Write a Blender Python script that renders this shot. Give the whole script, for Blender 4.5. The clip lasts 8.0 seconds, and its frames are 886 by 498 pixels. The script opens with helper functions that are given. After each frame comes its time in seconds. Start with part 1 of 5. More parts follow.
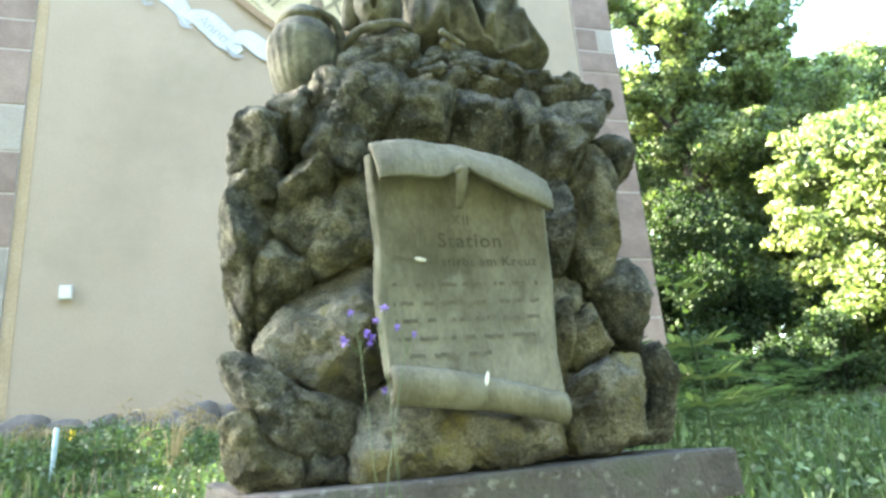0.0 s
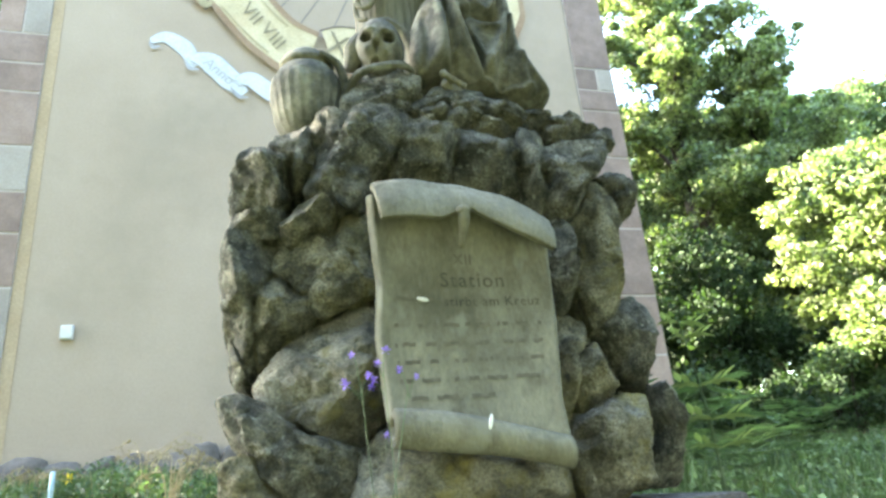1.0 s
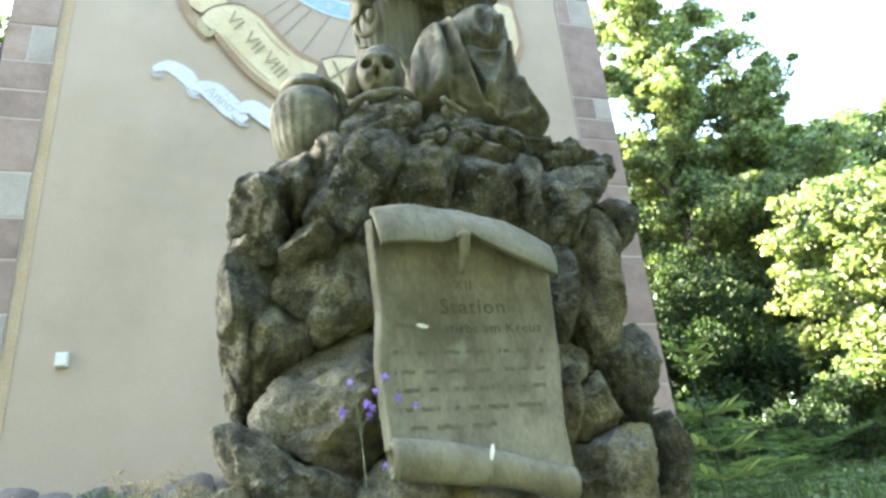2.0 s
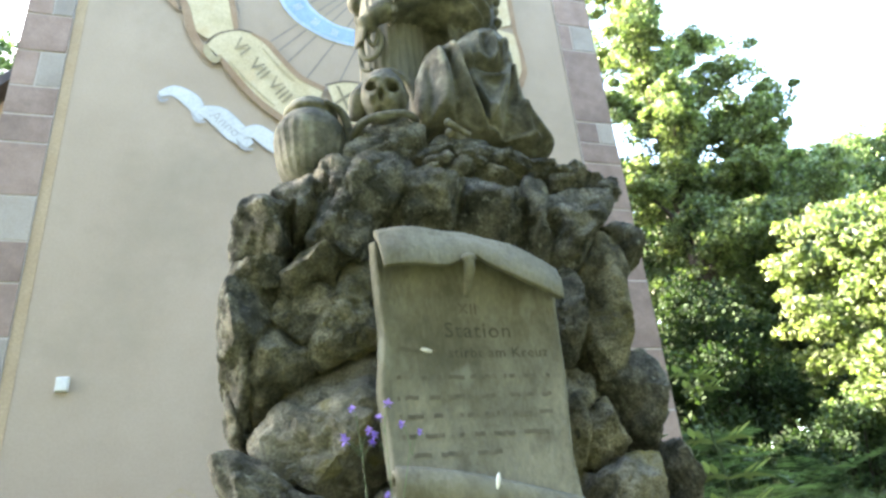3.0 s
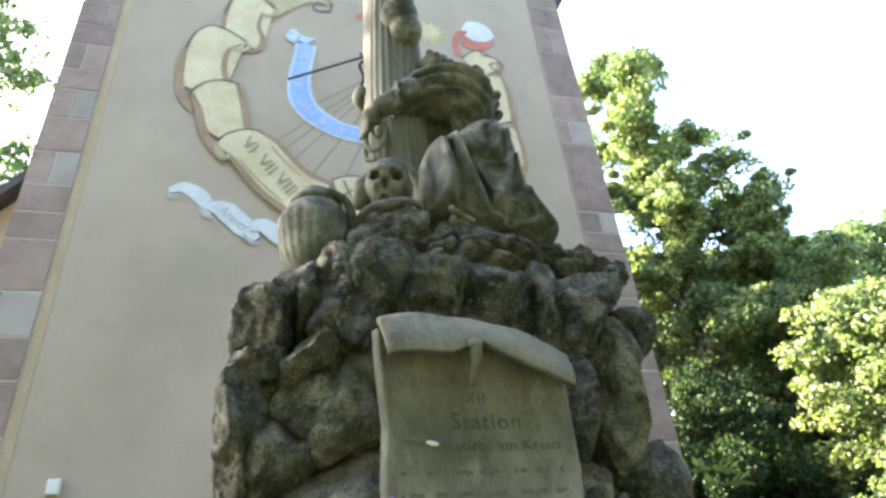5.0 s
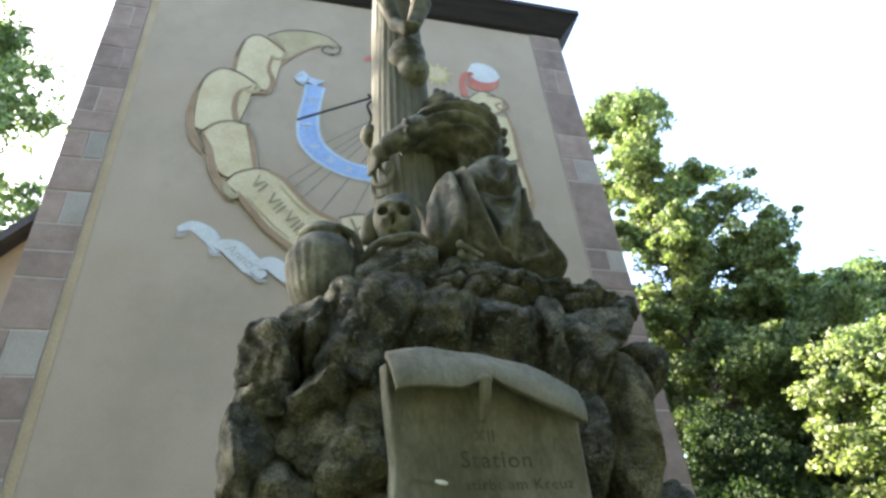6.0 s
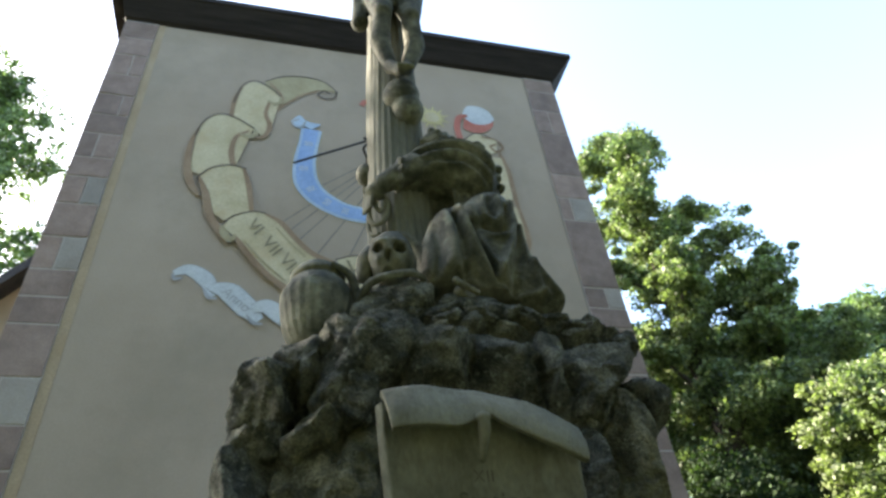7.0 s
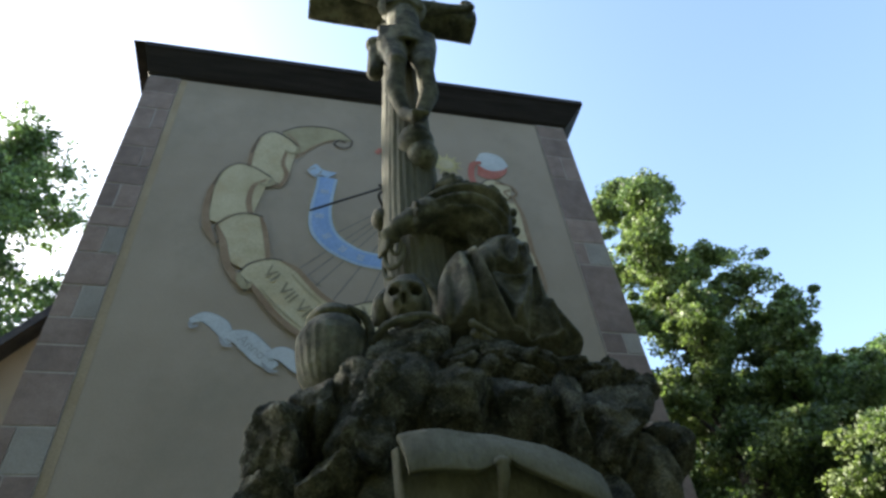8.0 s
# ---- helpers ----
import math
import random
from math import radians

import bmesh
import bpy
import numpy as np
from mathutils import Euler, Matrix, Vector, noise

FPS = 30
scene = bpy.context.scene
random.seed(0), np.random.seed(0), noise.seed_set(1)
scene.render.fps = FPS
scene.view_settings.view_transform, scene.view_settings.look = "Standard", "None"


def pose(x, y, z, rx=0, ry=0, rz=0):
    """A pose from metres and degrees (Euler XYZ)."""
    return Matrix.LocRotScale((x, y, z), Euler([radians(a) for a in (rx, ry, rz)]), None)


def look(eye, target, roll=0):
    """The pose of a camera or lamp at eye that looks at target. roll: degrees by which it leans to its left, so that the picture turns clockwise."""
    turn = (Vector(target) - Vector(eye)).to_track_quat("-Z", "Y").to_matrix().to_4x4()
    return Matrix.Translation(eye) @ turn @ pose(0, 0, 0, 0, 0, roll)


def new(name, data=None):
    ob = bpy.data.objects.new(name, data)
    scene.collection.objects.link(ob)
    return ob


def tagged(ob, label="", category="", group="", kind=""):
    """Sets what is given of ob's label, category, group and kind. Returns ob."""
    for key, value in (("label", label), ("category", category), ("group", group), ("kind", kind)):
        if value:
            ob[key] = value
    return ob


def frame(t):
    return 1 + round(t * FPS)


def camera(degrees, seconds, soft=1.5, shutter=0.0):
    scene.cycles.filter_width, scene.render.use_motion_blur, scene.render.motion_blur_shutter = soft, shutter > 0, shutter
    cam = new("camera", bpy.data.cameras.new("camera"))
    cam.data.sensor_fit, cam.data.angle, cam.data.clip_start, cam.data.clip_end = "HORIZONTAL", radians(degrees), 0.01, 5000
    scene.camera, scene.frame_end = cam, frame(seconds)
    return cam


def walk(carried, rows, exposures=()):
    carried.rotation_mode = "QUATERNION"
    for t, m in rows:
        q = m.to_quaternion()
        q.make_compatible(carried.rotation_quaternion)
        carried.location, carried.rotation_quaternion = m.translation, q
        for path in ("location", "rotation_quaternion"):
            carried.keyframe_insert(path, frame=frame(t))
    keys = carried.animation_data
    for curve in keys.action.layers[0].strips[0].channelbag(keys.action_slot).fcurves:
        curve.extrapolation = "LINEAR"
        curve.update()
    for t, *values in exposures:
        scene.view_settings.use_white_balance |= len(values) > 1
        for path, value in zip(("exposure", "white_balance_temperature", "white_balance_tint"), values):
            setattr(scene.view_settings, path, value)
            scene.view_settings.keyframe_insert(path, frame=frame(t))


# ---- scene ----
cam = camera(68.6, 8.0, soft=2.8)
PATH = [
    (0, (-0.541, -6.204, 0.583), (0.01, -4.366, 1.147), -4.7),
    (0.5, (-0.537, -6.202, 0.592), (0.008, -4.378, 1.204), -4.9),
    (1, (-0.537, -6.197, 0.593), (0.005, -4.393, 1.265), -5.0),
    (1.5, (-0.535, -6.185, 0.594), (0.011, -4.399, 1.309), -5.0),
    (3, (-0.53, -6.152, 0.601), (0.001, -4.407, 1.422), -4.9),
    (3.5, (-0.522, -6.132, 0.604), (0.014, -4.41, 1.467), -4.8),
    (4, (-0.521, -6.12, 0.605), (0.021, -4.435, 1.538), -5.5),
    (4.5, (-0.518, -6.117, 0.605), (0.005, -4.47, 1.611), -5.9),
    (6, (-0.519, -6.095, 0.6), (-0.046, -4.544, 1.77), -5.8),
    (6.5, (-0.51, -6.086, 0.599), (-0.033, -4.571, 1.814), -6.5),
    (7, (-0.51, -6.074, 0.596), (-0.038, -4.603, 1.867), -7.1),
    (7.5, (-0.514, -6.077, 0.591), (-0.056, -4.652, 1.917), -7.7),
    (8, (-0.51, -6.06, 0.588), (-0.094, -4.675, 1.97), -6.9),
]
walk(cam, [(t, look(eye, target, roll)) for t, eye, target, roll in PATH], [(0.0, 4.78, 7100, 7), (1.5, 4.6, 7100, 8), (3.0, 4.43, 7100, 12), (4.5, 4.14, 7100, 14), (6.0, 3.48, 7100, 13), (7.0, 2.92, 6950, 9), (7.5, 2.52, 6820, 11), (8.0, 2.06, 6650, 7)])

# ---- world and light ----
SUN_AZ, SUN_EL = math.atan2(-0.78, 0.625), radians(35)
world = bpy.data.worlds.new("sky")
scene.world = world
world.use_nodes = True
wn = world.node_tree.nodes
sky = wn.new("ShaderNodeTexSky")
sky.sky_type, sky.sun_disc = "NISHITA", False
sky.sun_elevation, sky.sun_rotation = SUN_EL, SUN_AZ
sky.dust_density, sky.air_density = 1.3, 1.0
world.node_tree.links.new(sky.outputs[0], wn["Background"].inputs[0])
wn["Background"].inputs[1].default_value = 0.13
sun = new("sun", bpy.data.lights.new("sun", "SUN"))
sun.data.energy, sun.data.angle, sun.data.color = 5.0, radians(0.5), (1.0, 0.93, 0.82)
sun.matrix_world = look((math.sin(SUN_AZ) * math.cos(SUN_EL) * 50, math.cos(SUN_AZ) * math.cos(SUN_EL) * 50, math.sin(SUN_EL) * 50), (0, 0, 0))


# ---- materials ----
def material(name, dark, light, scale=3.0, rough=0.85, bump=0.3, fine=60.0, stain=None, stain_scale=2.0, stain_amount=0.5,
             spots=None, spot_scale=25.0, vary=0.0, island=False, metal=0.0, stretch=(1, 1, 1), translucent=0.0, relief=0.0, depth=0.02, edge=(0.32, 0.68), grit=0.35, mottle=0.7, speck=(0.72, 1.2)):
    m = bpy.data.materials.new(name)
    m.use_nodes = True
    t = m.node_tree
    n, link = t.nodes, t.links.new
    bsdf = n["Principled BSDF"]
    out = n["Material Output"]
    geo = n.new("ShaderNodeNewGeometry")
    mapping = n.new("ShaderNodeMapping")
    mapping.inputs["Scale"].default_value = stretch
    link(geo.outputs["Position"], mapping.inputs[0])

    def clouds(s, detail=6.0, roughness=0.6):
        k = n.new("ShaderNodeTexNoise")
        k.inputs["Scale"].default_value, k.inputs["Detail"].default_value, k.inputs["Roughness"].default_value = s, detail, roughness
        link(mapping.outputs[0], k.inputs["Vector"])
        return k

    def ramp(source, a, b, ca=(0, 0, 0), cb=(1, 1, 1)):
        r = n.new("ShaderNodeValToRGB")
        r.color_ramp.elements[0].position, r.color_ramp.elements[1].position = a, b
        r.color_ramp.elements[0].color, r.color_ramp.elements[1].color = (*ca, 1), (*cb, 1)
        link(source, r.inputs[0])
        return r

    def mix(fac, a, b, kind="MIX"):
        x = n.new("ShaderNodeMix")
        x.data_type, x.blend_type = "RGBA", kind
        if hasattr(fac, "links"):
            link(fac, x.inputs[0])
        else:
            x.inputs[0].default_value = fac
        for value, socket in ((a, x.inputs[6]), (b, x.inputs[7])):
            if hasattr(value, "links"):
                link(value, socket)
            else:
                socket.default_value = (*value, 1)
        return x.outputs[2]

    big, small = clouds(scale), clouds(fine, 4.0, 0.65)
    colour = ramp(big.outputs[0], edge[0], edge[1], dark, light).outputs[0]
    grain = ramp(small.outputs[0], 0.28, 0.72, (speck[0],) * 3, (speck[1],) * 3).outputs[0]
    colour = mix(mottle, colour, grain, "MULTIPLY")
    if stain:
        k = clouds(stain_scale, 7.0, 0.7)
        amount = ramp(k.outputs[0], 0.50, 0.66, (0, 0, 0), (stain_amount,) * 3).outputs[0]
        colour = mix(amount, colour, stain)
    if spots:
        k = clouds(spot_scale, 3.0, 0.5)
        amount = ramp(k.outputs[0], 0.60, 0.70, (0, 0, 0), (0.75,) * 3).outputs[0]
        colour = mix(amount, colour, spots)
    if vary:
        if island:
            chance = geo.outputs["Random Per Island"]
        else:
            chance = n.new("ShaderNodeObjectInfo").outputs["Random"]
        tone = ramp(chance, 0.0, 1.0, (1 - vary,) * 3, (1 + vary, 1 + vary * 0.95, 1 + vary * 0.8)).outputs[0]
        colour = mix(1.0, colour, tone, "MULTIPLY")
    link(colour, bsdf.inputs["Base Color"])
    bsdf.inputs["Roughness"].default_value = rough
    bsdf.inputs["Metallic"].default_value = metal
    bsdf.inputs["Specular IOR Level"].default_value = 0.3
    if bump:
        add = n.new("ShaderNodeMath")
        add.operation = "MULTIPLY_ADD"
        link(small.outputs[0], add.inputs[0])
        add.inputs[1].default_value = grit
        body = clouds(relief, 9.0, 0.62) if relief else big
        link(body.outputs[0], add.inputs[2])
        b = n.new("ShaderNodeBump")
        b.inputs["Strength"].default_value, b.inputs["Distance"].default_value = bump, depth
        link(add.outputs[0], b.inputs["Height"])
        link(b.outputs[0], bsdf.inputs["Normal"])
    if translucent:
        tr = n.new("ShaderNodeBsdfTranslucent")
        link(mix(1.0, colour, (1.3, 1.5, 0.7), "MULTIPLY"), tr.inputs[0])
        ms = n.new("ShaderNodeMixShader")
        ms.inputs[0].default_value = translucent
        link(bsdf.outputs[0], ms.inputs[1])
        link(tr.outputs[0], ms.inputs[2])
        link(ms.outputs[0], out.inputs[0])
    return m


ROCK = material("weathered_sandstone_rock", (0.058, 0.060, 0.044), (0.225, 0.218, 0.160), 15.0, 0.92, 1.0, 130.0, stain=(0.038, 0.040, 0.031), stain_scale=9.0,
                stain_amount=0.8, spots=(0.31, 0.32, 0.25), spot_scale=44.0, vary=0.18, relief=46, depth=0.035, edge=(0.40, 0.62), grit=0.9, mottle=1.0, speck=(0.35, 1.6))
ROCK_MOSS = material("lichen_sandstone_rock", (0.082, 0.080, 0.053), (0.275, 0.26, 0.175), 13.0, 0.92, 1.0, 130.0, stain=(0.23, 0.20, 0.055), stain_scale=4.5,
                     stain_amount=0.5, spots=(0.046, 0.047, 0.036), spot_scale=24.0, vary=0.15, relief=46, depth=0.035, edge=(0.40, 0.62), grit=0.9, mottle=1.0, speck=(0.35, 1.6))
ROCK_PALE = material("pale_sandstone_rock", (0.105, 0.102, 0.076), (0.285, 0.272, 0.203), 10.0, 0.92, 0.9, 130.0, stain=(0.066, 0.066, 0.050), stain_scale=8.0,
                     stain_amount=0.75, spots=(0.20, 0.18, 0.075), spot_scale=12.0, vary=0.1, relief=40, depth=0.03, edge=(0.38, 0.64), grit=0.8, mottle=1.0, speck=(0.4, 1.5))
ROCK_LICHEN = material("yellow_lichen_rock", (0.115, 0.11, 0.082), (0.30, 0.285, 0.21), 9.0, 0.92, 0.9, 130.0, stain=(0.30, 0.25, 0.035), stain_scale=3.4,
                       stain_amount=0.7, spots=(0.07, 0.07, 0.05), spot_scale=17.0, vary=0.08, relief=40, depth=0.03, edge=(0.38, 0.64), grit=0.8, mottle=1.0, speck=(0.4, 1.5))
SCROLL = material("carved_sandstone", (0.085, 0.083, 0.058), (0.20, 0.192, 0.14), 5.0, 0.9, 0.5, 90.0, stain=(0.062, 0.06, 0.038), stain_scale=6.0,
                  stain_amount=0.75, spots=(0.19, 0.19, 0.15), spot_scale=9.0, stretch=(1.2, 1, 0.6), relief=30, depth=0.02)
STATUE = material("statue_sandstone", (0.042, 0.044, 0.033), (0.205, 0.195, 0.142), 8.0, 0.82, 0.5, 90.0, stain=(0.026, 0.027, 0.022), stain_scale=6.0,
                  stain_amount=0.8, spots=(0.18, 0.19, 0.145), spot_scale=16.0, relief=40, depth=0.02, edge=(0.36, 0.64))
SHAFT = material("cross_stone", (0.094, 0.094, 0.072), (0.180, 0.173, 0.130), 9.0, 0.9, 0.5, 80.0, stain=(0.058, 0.061, 0.043), stain_scale=3.0, stain_amount=0.6,
                 stretch=(1, 1, 0.25))
PLINTH = material("plinth_stone", (0.055, 0.050, 0.046), (0.125, 0.112, 0.10), 7.0, 0.9, 0.7, 80.0, stain=(0.055, 0.07, 0.04), stain_scale=7.0, stain_amount=0.7,
                  spots=(0.22, 0.22, 0.19), spot_scale=30.0, relief=40)
INK = material("engraved_letter", (0.040, 0.038, 0.027), (0.085, 0.081, 0.058), 20.0, 0.95, 0.0)
INK_FAINT = material("worn_engraving", (0.060, 0.057, 0.04), (0.12, 0.114, 0.082), 40.0, 0.95, 0.0)
WHITE_FLECK = material("bird_dropping", (0.6, 0.6, 0.56), (0.75, 0.75, 0.7), 30.0, 0.7, 0.1)
PLASTER = material("beige_plaster", (0.332, 0.264, 0.197), (0.388, 0.315, 0.242), 0.7, 0.95, 0.12, 45.0, stain=(0.28, 0.233, 0.175), stain_scale=0.5, stain_amount=0.75, mottle=0.3)
BAND = material("ochre_band", (0.36, 0.265, 0.165), (0.42, 0.325, 0.215), 2.0, 0.95, 0.1, 45.0)
QUOIN = material("pink_sandstone", (0.215, 0.152, 0.124), (0.315, 0.236, 0.20), 3.5, 0.9, 0.4, 50.0, stain=(0.165, 0.122, 0.104), stain_scale=1.6,
                 stain_amount=0.6, vary=0.22)
QUOIN_PALE = material("pale_sandstone", (0.26, 0.225, 0.195), (0.34, 0.305, 0.265), 2.5, 0.9, 0.3, 50.0, vary=0.1)
MORTAR = material("lime_mortar", (0.38, 0.33, 0.29), (0.45, 0.40, 0.35), 6.0, 0.95, 0.2)
RUBBLE = material("footing_stone", (0.085, 0.075, 0.065), (0.19, 0.165, 0.14), 4.0, 0.95, 0.6, 30.0, vary=0.2)
EAVE = material("dark_timber", (0.016, 0.012, 0.012), (0.034, 0.027, 0.026), 4.0, 0.85, 0.3, 40.0, stretch=(0.3, 3, 3))
SLATE = material("roof_slate", (0.03, 0.03, 0.035), (0.07, 0.065, 0.065), 5.0, 0.7, 0.3)
CREAM = material("cream_paint", (0.46, 0.385, 0.235), (0.58, 0.50, 0.335), 2.2, 0.9, 0.08, 45.0, stain=(0.46, 0.345, 0.20), stain_scale=2.6, stain_amount=0.6)
CREAM_DEEP = material("tan_paint", (0.320, 0.264, 0.152), (0.400, 0.344, 0.216), 2.5, 0.9, 0.08, 45.0)
BROWN = material("brown_paint", (0.25, 0.165, 0.10), (0.34, 0.24, 0.155), 3.0, 0.9, 0.08, 45.0)
OUTLINE = material("dark_paint", (0.10, 0.08, 0.06), (0.16, 0.13, 0.10), 3.0, 0.9, 0.05, 45.0)
NUMERAL = material("numeral_paint", (0.20, 0.17, 0.11), (0.30, 0.26, 0.17), 9.0, 0.9, 0.05, 45.0)
HOUR = material("hour_line_paint", (0.20, 0.17, 0.14), (0.28, 0.24, 0.20), 3.0, 0.9, 0.05, 45.0)
BLUE = material("blue_paint", (0.22, 0.34, 0.58), (0.31, 0.43, 0.65), 3.0, 0.9, 0.08, 45.0)
BLUE_PALE = material("pale_blue_paint", (0.336, 0.440, 0.576), (0.440, 0.528, 0.624), 3.0, 0.9, 0.08, 45.0)
PALE = material("white_paint", (0.448, 0.472, 0.480), (0.560, 0.576, 0.576), 2.5, 0.9, 0.08, 45.0)
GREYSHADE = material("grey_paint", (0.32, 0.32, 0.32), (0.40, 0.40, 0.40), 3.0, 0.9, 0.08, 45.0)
RED = material("red_paint", (0.400, 0.120, 0.088), (0.480, 0.192, 0.144), 3.0, 0.9, 0.08, 45.0)
YELLOW = material("yellow_paint", (0.48, 0.40, 0.18), (0.55, 0.47, 0.24), 3.0, 0.9, 0.08, 45.0)
IRON = material("dark_iron", (0.03, 0.025, 0.022), (0.06, 0.05, 0.045), 20.0, 0.6, 0.2, metal=0.6)
BOX = material("white_plastic", (0.560, 0.560, 0.528), (0.624, 0.624, 0.592), 5.0, 0.5, 0.03)
EARTH = material("grassy_earth", (0.05, 0.065, 0.03), (0.10, 0.12, 0.05), 1.5, 0.95, 0.6, 25.0, stain=(0.12, 0.10, 0.06), stain_scale=3.0)
GRASS = material("grass_blade", (0.055, 0.10, 0.046), (0.125, 0.18, 0.085), 1.3, 0.6, 0.0, 8.0, stain=(0.18, 0.16, 0.085), stain_scale=2.2, stain_amount=0.5, vary=0.45, island=True, translucent=0.35)
DRY = material("dry_stalk", (0.30, 0.24, 0.13), (0.42, 0.35, 0.20), 4.0, 0.8, 0.0, vary=0.2, island=True)
WEED = material("weed_leaf", (0.050, 0.090, 0.048), (0.115, 0.165, 0.088), 3.0, 0.5, 0.0, 20.0, vary=0.45, island=True, translucent=0.3)
LEAF = material("tree_leaf", (0.058, 0.10, 0.052), (0.145, 0.20, 0.10), 0.5, 0.5, 0.0, 6.0, vary=0.55, island=True, translucent=0.34)
# lighter copy of LEAF: sunlight on the crowns partly put into the colour
LEAF_BRIGHTENED = material("brightened_leaf", (0.085, 0.13, 0.062), (0.22, 0.262, 0.132), 0.6, 0.5, 0.0, 6.0, vary=0.6, island=True, translucent=0.34)
# darker copy of LEAF: the shade under the trees put into the colour
LEAF_SHADED = material("shade_darkened_leaf", (0.020, 0.040, 0.018), (0.046, 0.075, 0.03), 0.6, 0.85, 0.0, 6.0, vary=0.4, island=True, translucent=0.25)
BARK = material("tree_bark", (0.025, 0.021, 0.016), (0.065, 0.055, 0.042), 6.0, 0.95, 0.7, 40.0, stretch=(1, 1, 0.3))
VIOLET = material("violet_petal", (0.16, 0.10, 0.50), (0.26, 0.18, 0.66), 30.0, 0.6, 0.0, translucent=0.3)
YELLOW_PETAL = material("yellow_petal", (0.65, 0.50, 0.03), (0.75, 0.60, 0.06), 30.0, 0.6, 0.0)
STAKE = material("pale_blue_post", (0.26, 0.38, 0.42), (0.36, 0.48, 0.52), 8.0, 0.6, 0.1)


# ---- building tools ----
def thing(name, label, category, at=(0, 0, 0), group=""):
    ob = new(name)
    ob.location = at
    bpy.context.view_layer.update()
    return tagged(ob, label, category, group)


def finish(name, mesh, mat, parent=None, label="", smooth=False):
    mesh.materials.append(mat)
    if smooth:
        mesh.polygons.foreach_set("use_smooth", [True] * len(mesh.polygons))
    ob = new(name, mesh)
    if parent:
        ob.parent = parent
        p, away = parent, Vector((0, 0, 0))
        while p:
            away += p.location
            p = p.parent
        ob.location = -away
    return tagged(ob, label)


def part(name, bm, mat, parent=None, label="", smooth=False):
    mesh = bpy.data.meshes.new(name)
    bm.to_mesh(mesh)
    bm.free()
    return finish(name, mesh, mat, parent, label, smooth)


def soup(name, verts, faces, mat, parent=None, label="", smooth=False):
    mesh = bpy.data.meshes.new(name)
    mesh.from_pydata([tuple(v) for v in verts], [], [tuple(f) for f in faces])
    mesh.update()
    return finish(name, mesh, mat, parent, label, smooth)


def box(bm, x0, x1, y0, y1, z0, z1, bevel=0.0):
    m = Matrix.Translation(((x0 + x1) / 2, (y0 + y1) / 2, (z0 + z1) / 2)) @ Matrix.Diagonal((x1 - x0, y1 - y0, z1 - z0, 1))
    made = bmesh.ops.create_cube(bm, size=1, matrix=m)
    if bevel:
        edges = list({e for v in made["verts"] for e in v.link_edges})
        bmesh.ops.bevel(bm, geom=edges, offset=bevel, segments=2, affect="EDGES", profile=0.6)
    return bm


def spline(points, n):
    """Catmull-Rom through the points, n samples."""
    p = [Vector(q) for q in points]
    p = [p[0] * 2 - p[1]] + p + [p[-1] * 2 - p[-2]]
    out = []
    spans = len(p) - 3
    for i in range(n):
        s = min(i / (n - 1) * spans, spans - 1e-6)
        k, t = int(s), s - int(s)
        a, b, c, d = p[k], p[k + 1], p[k + 2], p[k + 3]
        out.append(0.5 * (2 * b + (c - a) * t + (2 * a - 5 * b + 4 * c - d) * t * t + (3 * b - a - 3 * c + d) * t ** 3))
    return out


def tube(bm, points, radii, sides=10, n=24, closed_ends=True):
    path = spline(points, n)
    rad = [float(np.interp(i / (n - 1), np.linspace(0, 1, len(radii)), radii)) for i in range(n)]
    rings = []
    for i, p in enumerate(path):
        along = (path[min(i + 1, n - 1)] - path[max(i - 1, 0)]).normalized()
        side = along.cross(Vector((0.13, 0.97, 0.21))).normalized()
        up = side.cross(along)
        rings.append([bm.verts.new(p + rad[i] * (math.cos(a) * side + math.sin(a) * up)) for a in (2 * math.pi * k / sides for k in range(sides))])
    for r, q in zip(rings, rings[1:]):
        for k in range(sides):
            bm.faces.new((r[k], r[(k + 1) % sides], q[(k + 1) % sides], q[k]))
    if closed_ends:
        bm.faces.new(rings[0][::-1])
        bm.faces.new(rings[-1])
    bmesh.ops.recalc_face_normals(bm, faces=bm.faces)
    return bm


def sheet(bm, upper, lower, y, n=28, m=3):
    """A flat painted patch on the wall between two curves (x, z)."""
    a = spline([(x, y, z) for x, z in upper], n)
    b = spline([(x, y, z) for x, z in lower], n)
    rows = [[bm.verts.new(p.lerp(q, j / m)) for j in range(m + 1)] for p, q in zip(a, b)]
    for r, s in zip(rows, rows[1:]):
        for j in range(m):
            f = bm.faces.new((r[j], s[j], s[j + 1], r[j + 1]))
    bmesh.ops.recalc_face_normals(bm, faces=bm.faces)
    if bm.faces[:] and bm.faces[:][0].normal.y > 0:
        bmesh.ops.reverse_faces(bm, faces=bm.faces)
    return bm


def stroke(bm, points, width, y, n=24):
    """A painted line of that width on the wall; width may be a list."""
    path = spline([(x, y, z) for x, z in points], n)
    ws = width if isinstance(width, (list, tuple)) else [width, width]
    up, low = [], []
    for i, p in enumerate(path):
        d = path[min(i + 1, n - 1)] - path[max(i - 1, 0)]
        side = Vector((-d.z, 0, d.x)).normalized() * float(np.interp(i / (n - 1), np.linspace(0, 1, len(ws)), ws)) / 2
        up.append(bm.verts.new(p + side))
        low.append(bm.verts.new(p - side))
    for i in range(n - 1):
        f = bm.faces.new((up[i], low[i], low[i + 1], up[i + 1]))
    bmesh.ops.recalc_face_normals(bm, faces=bm.faces)
    if bm.faces[:][0].normal.y > 0:
        bmesh.ops.reverse_faces(bm, faces=bm.faces)
    return bm


